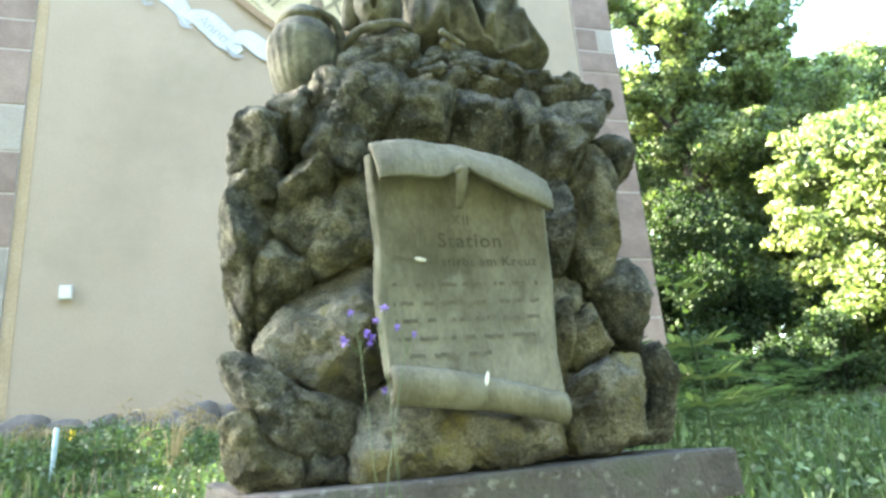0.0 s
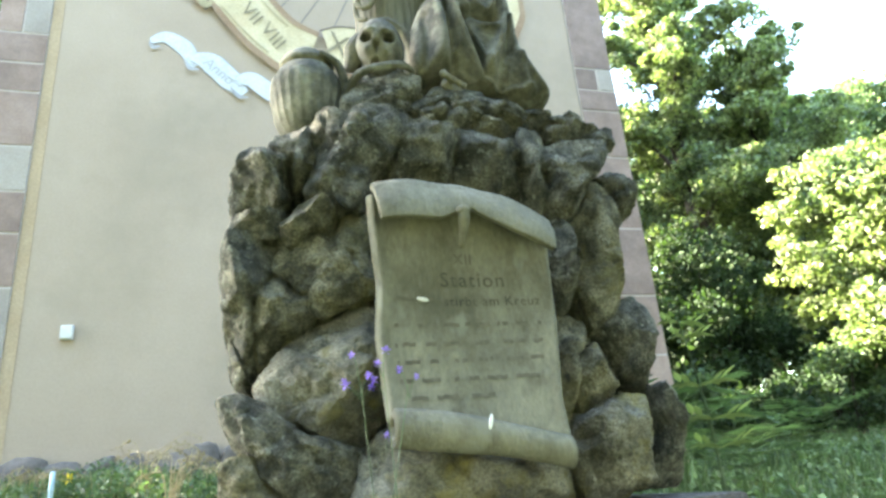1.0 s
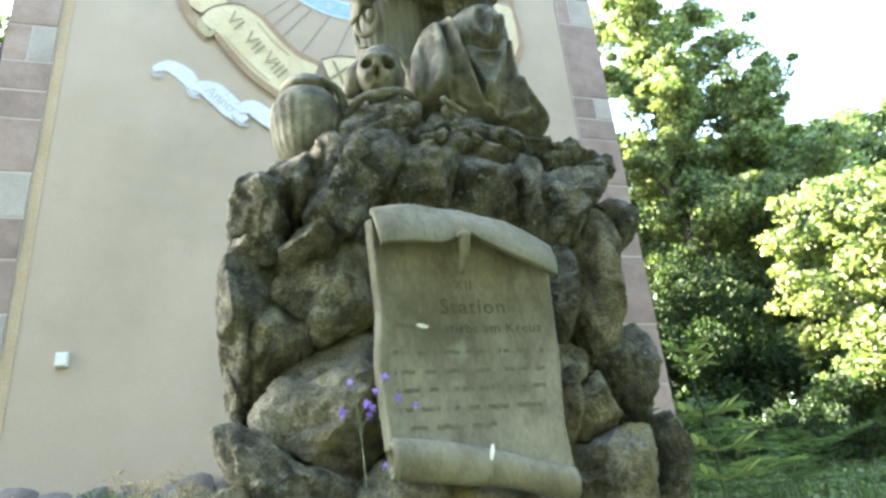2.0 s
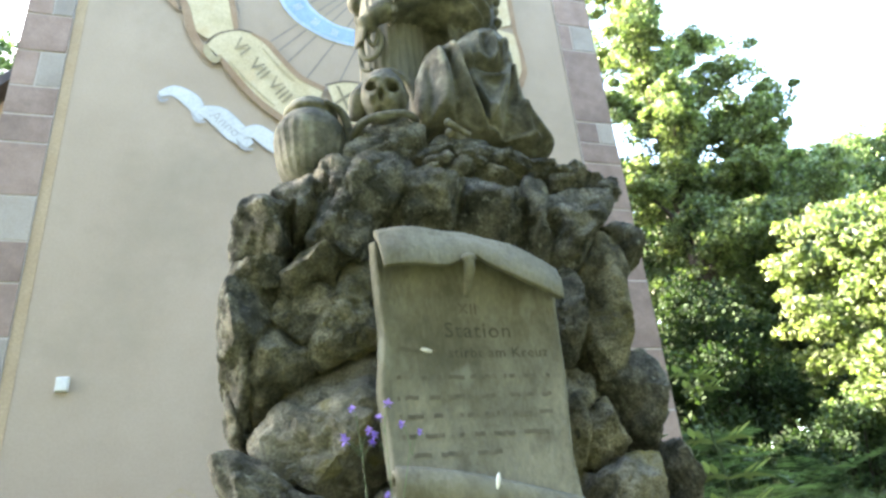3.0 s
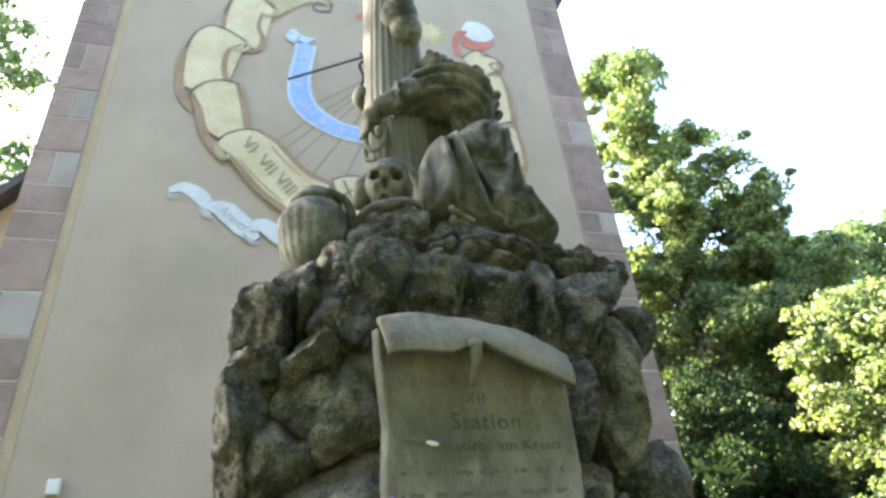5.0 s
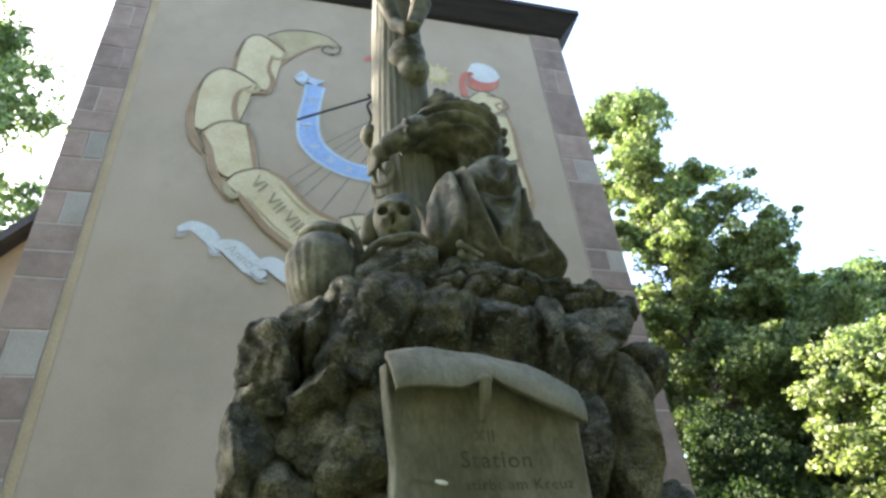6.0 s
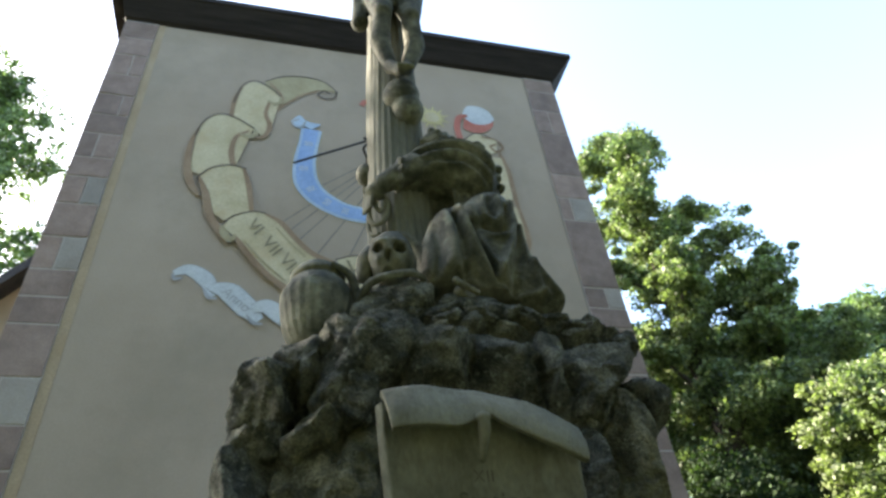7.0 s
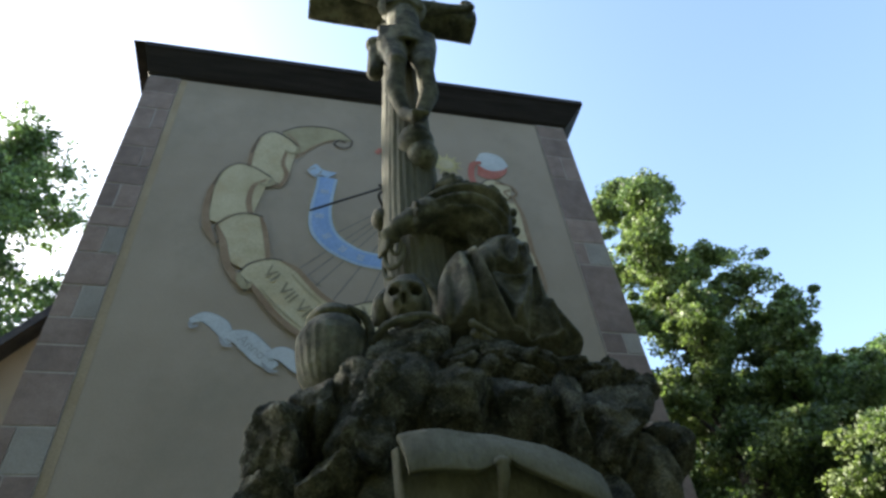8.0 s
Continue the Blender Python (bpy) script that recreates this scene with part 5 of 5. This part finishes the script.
    pick = rng.integers(0, len(cl), leaves)
    v = rng.normal(size=(leaves, 3))
    v /= np.linalg.norm(v, axis=1)[:, None]
    v *= (rng.uniform(0.2, 1.0, leaves) ** 0.5)[:, None]
    places = cl[pick, :3] + v * cl[pick, 3:4] * np.array([1.25, 1.25, 0.75])
    keep = places[:, 2] > g0 + 0.2
    crown = leaf_cloud("crown", places[keep], size, mat, t, seed + 1)
    return t


build_tree(10.4, 7.0, 18.1, 2.5, 3.0, 21, LEAF_BRIGHTENED, "tall broadleaf tree with sunlit green crown beside the tower", 105000, 0.135)
build_tree(13.1, 7.0, 12.4, 2.3, 1.4, 22, LEAF_BRIGHTENED, "broadleaf tree with rounded sunlit crown", 75000, 0.145)
build_tree(15.9, 8.5, 11.7, 2.3, 1.2, 23, LEAF, "dark green tree at the wood's edge", 60000, 0.15)
build_tree(19.5, 8.5, 12.8, 2.5, 1.0, 24, LEAF, "dark green tree further along the wood", 50000, 0.16)
build_tree(10.9, 2.6, 6.2, 1.9, 0.5, 25, LEAF_BRIGHTENED, "low sunlit tree with leaves coloured brighter for the sun", 60000, 0.11)
build_tree(8.0, 9.5, 13.5, 2.4, 2.0, 26, LEAF, "tree half hidden behind the tower", 36000, 0.16)
# next tree is out of sight, added to keep sun off the shrubs
build_tree(4.6, 9.2, 7.6, 2.2, 0.8, 33, LEAF, "unseen tree added behind the tower to shade the shrubs", 24000, 0.2)
build_tree(12.0, 10.5, 12.0, 3.0, 1.0, 27, LEAF, "shaded tree in the wood behind", 38000, 0.17)
build_tree(18.0, 14.0, 13.0, 3.6, 1.0, 28, LEAF_SHADED, "shaded tree deep in the wood", 40000, 0.2)
build_tree(24.0, 11.0, 14.0, 3.4, 1.0, 29, LEAF_SHADED, "shaded tree far along the wood", 30000, 0.22)
# added as a sun screen: its crown keeps the lower monument in shade
build_tree(-10.8, 4.0, 12.4, 3.2, 2.5, 31, LEAF_BRIGHTENED, "thin-leaved tree beside the nave, placed to block the sun", 24000, 0.16)
build_tree(-10.0, 9.5, 20.0, 3.4, 4.0, 32, LEAF, "tall leafy tree behind the nave", 46000, 0.18)
# unseen trees added behind the walker to dim the sky light on the wall
for k, (x, y, top) in enumerate(((-13.0, -9.0, 17.0), (-8.0, -14.0, 18.0), (-2.0, -15.5, 18.0), (4.0, -15.5, 17.0), (10.0, -14.0, 18.0), (15.0, -9.0, 16.0), (16.5, -2.5, 14.0))):
    build_tree(x, y, top - 2.0, 4.0, 1.0, 60 + 3 * k, LEAF_SHADED, "unseen tree added behind the walker to cut sky light", 22000, 0.34)


def build_shrub(x, y, w, h, seed, mat, label, n=9000, size=0.11):
    g0 = ground_z(x, y)
    rng = np.random.default_rng(seed)
    t = thing("shrub", label, "shrub", (x, y, g0), "shrubs under the trees")
    for k in range(6):
        a = k * 1.05
        bm = bmesh.new()
        tube(bm, [(x, y, g0 - 0.1), (x + 0.3 * w * math.cos(a), y + 0.3 * w * math.sin(a), g0 + h * 0.4), (x + 0.6 * w * math.cos(a), y + 0.6 * w * math.sin(a), g0 + h * 0.8)], [0.04, 0.025, 0.01], 6, 8)
        part("stem", bm, BARK, t, smooth=True)
    c = np.column_stack([rng.normal(x, w * 0.45, 60), rng.normal(y, w * 0.45, 60), g0 + h * rng.uniform(0.1, 0.95, 60) ** 0.8, rng.uniform(0.1, 0.26, 60) * w])
    pick = rng.integers(0, 60, n)
    v = rng.normal(size=(n, 3)) * 0.6
    p = c[pick, :3] + v * c[pick, 3:4]
    p = p[p[:, 2] > g0]
    leaf_cloud("crown", p, size, mat, t, seed + 1)


# shrubs in the dark hollow, most with shade in the leaf colour
build_shrub(7.2, 5.2, 1.5, 2.6, 41, LEAF_SHADED, "dark shaded shrub beneath the trees", 14000)
build_shrub(9.2, 6.2, 1.6, 4.4, 42, LEAF_SHADED, "tall dark shaded shrub beneath the trees", 22000)
build_shrub(11.6, 6.0, 1.8, 2.4, 43, LEAF_SHADED, "dark shaded shrub beneath the trees", 14000)
build_shrub(14.0, 5.5, 1.8, 2.2, 44, LEAF, "green shrub at the wood's edge", 12000)
build_shrub(16.4, 6.6, 1.8, 2.6, 47, LEAF, "green shrub at the wood's edge", 12000)
build_shrub(18.6, 8.0, 2.2, 2.8, 48, LEAF_SHADED, "dark shaded shrub beneath the trees", 12000)
build_shrub(6.0, 3.0, 0.8, 1.1, 45, WEED, "bushy green undergrowth beside the tower", 8000, 0.09)
build_shrub(9.7, 3.4, 1.0, 1.5, 49, LEAF, "leafy shrub at the edge of the meadow", 11000, 0.09)
build_shrub(12.6, 5.0, 1.3, 1.7, 50, LEAF, "leafy shrub at the edge of the meadow", 11000, 0.1)
build_shrub(7.8, 3.0, 0.9, 1.0, 46, LEAF_SHADED, "low dark undergrowth beneath the trees", 9000, 0.09)


def blades(count, area, tall, mat, seed, name, label, clear=True, width=0.006):
    """Grass as one mesh of bent blades."""
    rng = random.Random(seed)
    verts, faces = [], []
    while len(faces) < count * 2:
        x, y = rng.uniform(area[0], area[1]), rng.uniform(area[2], area[3])
        if -0.8 < x < 0.66 and -4.8 < y < -3.7:
            continue
        if y > -0.05 and WL < x < WR:
            continue
        if noise.noise(Vector((x * 1.3, y * 1.3, seed))) < -0.25:
            continue
        h = tall * rng.uniform(0.35, 1.1) * (0.75 + 0.5 * noise.noise(Vector((x, y, 3.3))))
        a = rng.uniform(0, 2 * math.pi)
        bend = rng.uniform(0.1, 0.6) * h
        z = ground_z(x, y) - 0.01
        w = width * rng.uniform(0.7, 1.4) * (1 + tall)
        dx, dy = math.cos(a), math.sin(a)
        sx, sy = -dy * w, dx * w
        k = len(verts)
        verts += [(x - sx, y - sy, z), (x + sx, y + sy, z), (x + dx * bend * 0.4 + sx * 0.7, y + dy * bend * 0.4 + sy * 0.7, z + h * 0.6),
                  (x + dx * bend * 0.4 - sx * 0.7, y + dy * bend * 0.4 - sy * 0.7, z + h * 0.6), (x + dx * bend, y + dy * bend, z + h)]
        faces += [(k, k + 1, k + 2, k + 3), (k + 3, k + 2, k + 4)]
    ob = soup(name, verts, faces, mat)
    return tagged(ob, label, "grass", kind="stuff")


blades(26000, (-3.4, 4.2, -4.9, -0.05), 0.24, GRASS, 51, "grass", "rough green grass and weeds round the monument")
blades(26000, (0.7, 9.0, -4.6, 5.0), 0.36, GRASS, 52, "meadow_grass", "tall green meadow grass beside the tower", width=0.008)
blades(30000, (-9.0, 10.0, -10.0, 3.0), 0.16, GRASS, 54, "short_grass", "short green grass over the slope")
blades(2600, (-3.2, 0.6, -4.4, -0.1), 0.28, DRY, 53, "dry_grass", "pale dry grass stalks among the weeds", width=0.003)


def ground_cover(count, area, tall, size, seed, label, mat):
    """Low creeping leaves over the earth, one mesh."""
    g = np.random.default_rng(seed)
    places = []
    while len(places) < count:
        x, y = g.uniform(area[0], area[1]), g.uniform(area[2], area[3])
        if (-0.72 < x < 0.7 and -4.8 < y < -3.6) or (y > -0.15 and WL < x < WR):
            continue
        h = tall * (0.55 + 0.9 * noise.noise(Vector((x * 1.7, y * 1.7, seed * 0.37))))
        if h > 0.02:
            places.append((x, y, ground_z(x, y) + g.uniform(0.1, 1.0) * h))
    ob = leaf_cloud("ground_cover", np.array(places), size, mat, None, seed, 0.1)
    return tagged(ob, label, "ground cover", kind="stuff")


ground_cover(26000, (-3.2, -0.5, -4.6, -0.1), 0.26, 0.034, 71, "dense small-leaved weeds over the earth by the wall", WEED)
ground_cover(26000, (0.7, 6.0, -4.4, 2.5), 0.34, 0.045, 72, "dense leafy weeds in the meadow beside the tower", LEAF)


def leaf_mesh(bm, base, tip, width, sag=0.0):
    """A pointed leaf from base to tip, folded along its rib."""
    a, b = Vector(base), Vector(tip)
    d = b - a
    side = d.cross(Vector((0.1, 0.2, 1))).normalized() * width / 2
    nrm = side.cross(d).normalized()
    rows = []
    for t, w in ((0, 0.12), (0.3, 0.85), (0.55, 1.0), (0.8, 0.6), (1.0, 0.03)):
        c = a + d * t + Vector((0, 0, -sag * t * t))
        rows.append((bm.verts.new(c - side * w + nrm * width * 0.12), bm.verts.new(c), bm.verts.new(c + side * w + nrm * width * 0.12)))
    for r, q in zip(rows, rows[1:]):
        bm.faces.new((r[0], r[1], q[1], q[0]))
        bm.faces.new((r[1], r[2], q[2], q[1]))


def build_weed(x, y, h, seed, spread=0.16, label="leafy green weed at the foot of the wall", big=1.0, flower=None):
    rng = random.Random(seed)
    g0 = ground_z(x, y)
    w = thing("weed", label, "weed", (x, y, g0), "weeds round the monument")
    for s in range(rng.randint(2, 4)):
        lx, ly = rng.uniform(-0.5, 0.5) * spread, rng.uniform(-0.5, 0.5) * spread
        top = Vector((x + lx * 2, y + ly * 2, g0 + h * rng.uniform(0.7, 1.05)))
        bm = bmesh.new()
        tube(bm, [(x + lx * 0.3, y + ly * 0.3, g0 - 0.02), (x + lx, y + ly, g0 + h * 0.5), top], [0.006, 0.005, 0.002], 5, 8)
        part("stem", bm, WEED, w)
        bm = bmesh.new()
        for k in range(9):
            t = 0.15 + 0.82 * k / 8
            p = Vector((x + lx * 2 * t, y + ly * 2 * t, g0 + h * t))
            a = k * 2.3 + rng.uniform(-0.4, 0.4)
            r = spread * rng.uniform(0.5, 1.0) * (1.15 - 0.6 * t) * big
            leaf_mesh(bm, p, p + Vector((math.cos(a) * r, math.sin(a) * r, r * rng.uniform(0.0, 0.5))), r * 0.38, r * 0.2)
        tagged(part("leaves", bm, WEED, w), kind="stuff")
        if flower and s == 0:
            bm = bmesh.new()
            for k in range(7):
                a = 2 * math.pi * k / 7
                leaf_mesh(bm, top, top + Vector((math.cos(a) * 0.035, -0.012, math.sin(a) * 0.035 + 0.01)), 0.02)
            part("blossom", bm, flower, w)
    return w


spots = random.Random(8)
for i in range(46):
    x = spots.uniform(-2.9, -0.85) if i % 4 else spots.uniform(0.8, 3.2)
    y = spots.uniform(-3.4, -0.25)
    build_weed(x, y, spots.uniform(0.10, 0.20), 100 + i, spots.uniform(0.06, 0.13))
for i in range(44):
    x, y = spots.uniform(1.0, 5.5), spots.uniform(-3.6, 2.2)
    if x < 4.0:
        y = min(y, -0.3)
    build_weed(x, y, spots.uniform(0.25, 0.5), 200 + i, spots.uniform(0.14, 0.26), "bushy weed in the meadow grass")
for i in range(26):
    x, y = spots.uniform(-2.4, -0.9), spots.uniform(-3.8, -1.6)
    build_weed(x, y, spots.uniform(0.10, 0.22), 400 + i, spots.uniform(0.07, 0.14), "small-leaved weed in the rough grass")
build_weed(-1.55, -1.9, 0.30, 300, 0.15, "green weed with a yellow blossom near the wall", flower=YELLOW_PETAL)
build_weed(-0.72, -4.1, 0.42, 301, 0.12, "thin weed growing against the pedestal")
build_weed(-0.85, -3.9, 0.45, 302, 0.14, "thin weed growing against the pedestal")
build_weed(-0.66, -4.86, 0.40, 304, 0.09, "thin weed growing against the pedestal")
build_weed(-0.52, -4.92, 0.30, 305, 0.08, "thin weed growing against the pedestal")
build_weed(-0.95, -3.5, 0.55, 303, 0.2, "leafy weed beside the pedestal")


def build_straw_tuft(x, y, h, seed):
    """A tuft of dead grass: bent culms with feathery seed heads."""
    g0 = ground_z(x, y)
    f = thing("straw_tuft", "tuft of dry straw-coloured grass leaning over the weeds", "dry grass", (x, y, g0), "dry tufts by the wall")
    rng = random.Random(seed)
    for k in range(12):
        a = rng.uniform(-0.5, 0.7)
        top = Vector((x + h * 0.9 * math.sin(a) + rng.uniform(-0.04, 0.04), y + rng.uniform(-0.1, 0.1), g0 + h * rng.uniform(0.75, 1.05)))
        bend = Vector((x + (top.x - x) * 0.35, y, g0 + h * 0.7))
        tip = top + Vector((0.10 * math.copysign(1, a), 0, -0.05))
        bm = bmesh.new()
        tube(bm, [(x + rng.uniform(-0.02, 0.02), y, g0 - 0.02), bend, top, tip], [0.003, 0.0025, 0.002, 0.0012], 4, 10)
        stem = part("culm", bm, DRY, f)
        bm = bmesh.new()
        for q in range(14):
            p = top.lerp(tip, q / 13)
            leaf_mesh(bm, p, p + Vector((rng.uniform(-0.025, 0.035), rng.uniform(-0.02, 0.02), rng.uniform(-0.035, 0.03))), 0.010)
        part("seed_head", bm, DRY, stem)


build_straw_tuft(-1.22, -1.5, 0.42, 1)
build_straw_tuft(-1.02, -1.9, 0.36, 2)
build_straw_tuft(-1.9, -1.2, 0.26, 3)


def build_side_plant():
    p = thing("wild_plant", "young leafy plant with toothed leaves beside the pedestal", "plant", (0.86, -4.25, 0.1))
    bm = bmesh.new()
    tube(bm, [(0.93, -4.25, ground_z(0.93, -4.25) - 0.02), (0.92, -4.27, 0.45), (0.90, -4.29, 0.75), (0.855, -4.3, 1.05)], [0.008, 0.007, 0.005, 0.003], 6, 16)
    part("stem", bm, WEED, p)
    rng = random.Random(3)
    for x, z, r in ((0.855, 1.04, 0.10), (0.865, 0.99, 0.10), (0.89, 0.82, 0.13), (0.91, 0.71, 0.14), (0.92, 0.62, 0.12)):
        for s in (-1, 1):
            a = rng.uniform(-0.5, 0.5)
            bm = bmesh.new()
            base = Vector((x, -4.29, z))
            tip = base + Vector((s * r * math.cos(a), -r * 0.4 * rng.random() + r * 0.3 * math.sin(a), r * rng.uniform(0.0, 0.35)))
            leaf_mesh(bm, base, tip, r * 0.36, r * 0.25)
            for t in (0.35, 0.6):
                c = base.lerp(tip, t)
                for q in (-1, 1):
                    leaf_mesh(bm, c, c + (tip - base) * 0.28 + Vector((0, q * 0.5, -q * 0.5)) * r * 0.35, r * 0.18, 0.0)
            part("leaf", bm, LEAF_BRIGHTENED, p)


build_side_plant()


def build_fern(x, y, h, seed):
    g0 = ground_z(x, y)
    f = thing("fern", "bright green fern behind the pedestal", "fern", (x, y, g0), "ferns beside the tower")
    rng = random.Random(seed)
    for k in range(9):
        a = k * 0.72 + rng.uniform(-0.2, 0.2)
        reach = h * rng.uniform(0.5, 0.8)
        path = spline([(x, y, g0), (x + 0.35 * reach * math.cos(a), y + 0.35 * reach * math.sin(a), g0 + h * 0.7), (x + reach * math.cos(a), y + reach * math.sin(a), g0 + h * rng.uniform(0.7, 0.95))], 16)
        bm = bmesh.new()
        for i in range(3, 15):
            d = (path[i] - path[i - 1]).normalized()
            side = d.cross(Vector((0, 0, 1))).normalized()
            w = h * 0.22 * math.sin(math.pi * (i - 1) / 15.5)
            for s in (-1, 1):
                leaf_mesh(bm, path[i], path[i] + side * s * w + d * w * 0.4, w * 0.28, w * 0.1)
        tagged(part("frond", bm, WEED, f), kind="stuff")


build_fern(2.2, -2.0, 0.95, 1)
build_fern(2.9, -1.4, 0.9, 2)
build_fern(3.6, -1.8, 0.8, 4)
build_fern(2.0, -3.0, 0.6, 3)


def build_bellflower():
    b = thing("bellflower", "slender stems with small violet blossoms before the scroll", "flower", (-0.30, -4.86, 0.5))
    rng = random.Random(9)
    roots = ((-0.30, -4.86), (-0.26, -4.87), (-0.34, -4.86))
    tops = ((-0.335, -4.857, 0.80), (-0.288, -4.857, 0.84), (-0.235, -4.857, 0.79))
    for (rx, ry), top in zip(roots, tops):
        bm = bmesh.new()
        tube(bm, [(rx, ry, ground_z(rx, ry) - 0.02), (rx * 0.7 + top[0] * 0.3, ry - 0.01, 0.42), top], [0.0016, 0.0014, 0.0008], 5, 10)
        part("stem", bm, WEED, b)
    for x, z in ((-0.352, 0.853), (-0.280, 0.861), (-0.299, 0.834), (-0.370, 0.800), (-0.319, 0.810), (-0.314, 0.786), (-0.254, 0.820), (-0.218, 0.804), (-0.287, 0.690), (-0.366, 0.792), (-0.309, 0.80)):
        near = min(tops, key=lambda q: abs(q[0] - x))
        bm = bmesh.new()
        tube(bm, [(near[0], near[1], min(z, near[2]) - 0.03), ((near[0] + x) / 2, -4.857, z - 0.012), (x, -4.857, z)], [0.0008, 0.0008, 0.0006], 4, 6)
        part("stalk", bm, WEED, b)
        c = Vector((x, -4.86, z))
        turn = rng.uniform(0, 1)
        size = rng.uniform(0.007, 0.012)
        bm = bmesh.new()
        for k in range(5):
            a = turn + 2 * math.pi * k / 5
            leaf_mesh(bm, c, c + Vector((math.cos(a) * size, -0.005, math.sin(a) * size)), size * 0.8)
        part("blossom", bm, VIOLET, b)


build_bellflower()


def build_stake():
    s = thing("garden_stake", "thin pale blue stake standing in the weeds", "stake", (-1.62, -2.0, 0.4))
    bm = bmesh.new()
    tube(bm, [(-1.62, -2.0, 0.25), (-1.62, -2.0, 0.55), (-1.615, -2.0, 0.82)], [0.014, 0.014, 0.013], 10, 6)
    part("post", bm, STAKE, s, smooth=True)


build_stake()

# ---- corner stones and footing ----
def build_quoins(x0, x1, seed, corner, courses, splits):
    """Courses from joint to joint; splits: course -> (where it is divided, whether the inner stone is pale)."""
    q = thing("corner_stones", "pink and grey sandstone corner stones of the tower", "quoins", ((x0 + x1) / 2, 0.1, 1.0), "tower corners")
    back0, back1 = (x0 + 0.012, x1 - 0.003) if corner < 0 else (x0 + 0.003, x1 - 0.012)
    part("mortar", box(bmesh.new(), back0, back1, -0.013, 0.25, FOOT, TOP - 0.02), MORTAR, q)
    rng = random.Random(seed)
    for k, (z, z1) in enumerate(zip(courses, courses[1:])):
        cuts, pale = [x0, x1], False
        if k in splits:
            cuts, pale = [x0, x0 + (x1 - x0) * splits[k][0], x1], splits[k][1]
        for n, (a, b) in enumerate(zip(cuts, cuts[1:])):
            bm = box(bmesh.new(), a + 0.008, b - 0.008, -0.017 - rng.uniform(0, 0.006), 0.28, z + 0.011, z1 - 0.011, 0.005)
            for v in bm.verts:
                v.co += Vector((bumpy(v.co, 5.0, 2), 0.0, bumpy(v.co + Vector((3, 8, 1)), 5.0, 2))) * 0.006
            part("stone", bm, QUOIN_PALE if pale and n == 1 else QUOIN, q)


build_quoins(WL, WL + 0.47, 4, -1, [0.5, 0.95, 1.42, 1.88, 2.48, 2.99, 3.40, 3.87, 4.46, 4.79, 5.14, 5.59, 6.09, 6.53, 6.87, 7.31, 7.68, 8.10, 8.55, 9.02, 9.45, TOP - 0.035],
             {3: (0.55, True), 5: (0.4, False), 6: (0.3, True), 10: (0.5, True), 12: (0.55, True), 14: (0.45, False), 16: (0.7, False), 18: (0.6, False)})
build_quoins(WR - 0.53, WR, 9, 1, [0.5, 1.05, 1.70, 2.37, 3.18, 4.11, 4.75, 5.05, 5.37, 6.55, 6.99, 7.48, 8.44, 9.00, 9.52, TOP - 0.035], {7: (0.55, True), 9: (0.35, True), 12: (0.5, False)})
# narrow dark strip along the inner edge of the right corner stones
b = part("trim", box(bmesh.new(), WR - 0.548, WR - 0.532, -0.006, 0.02, 1.03, TOP - 0.04), HOUR)
tagged(b, "thin dark line beside the corner stones", "trim", kind="structure")


def build_footing():
    f = thing("wall_footing", "rough dark stone footing course along the wall base", "footing", (0.3, -0.05, 0.6))
    rng = random.Random(6)
    x = WL + 0.5
    while x < WR - 0.6:
        w = rng.uniform(0.18, 0.42)
        bm = lump(int(x * 1000) + 5000, w * 1.3, 0.22, rng.uniform(0.34, 0.40), 4, 9)
        bmesh.ops.transform(bm, matrix=pose(x + w / 2, -0.02, 0.86), verts=bm.verts)
        part("stone", bm, RUBBLE, f, smooth=True)
        x += w + 0.012
    part("bed", box(bmesh.new(), WL + 0.5, WR - 0.6, -0.05, 0.0, 0.2, 0.94), RUBBLE, f)


build_footing()
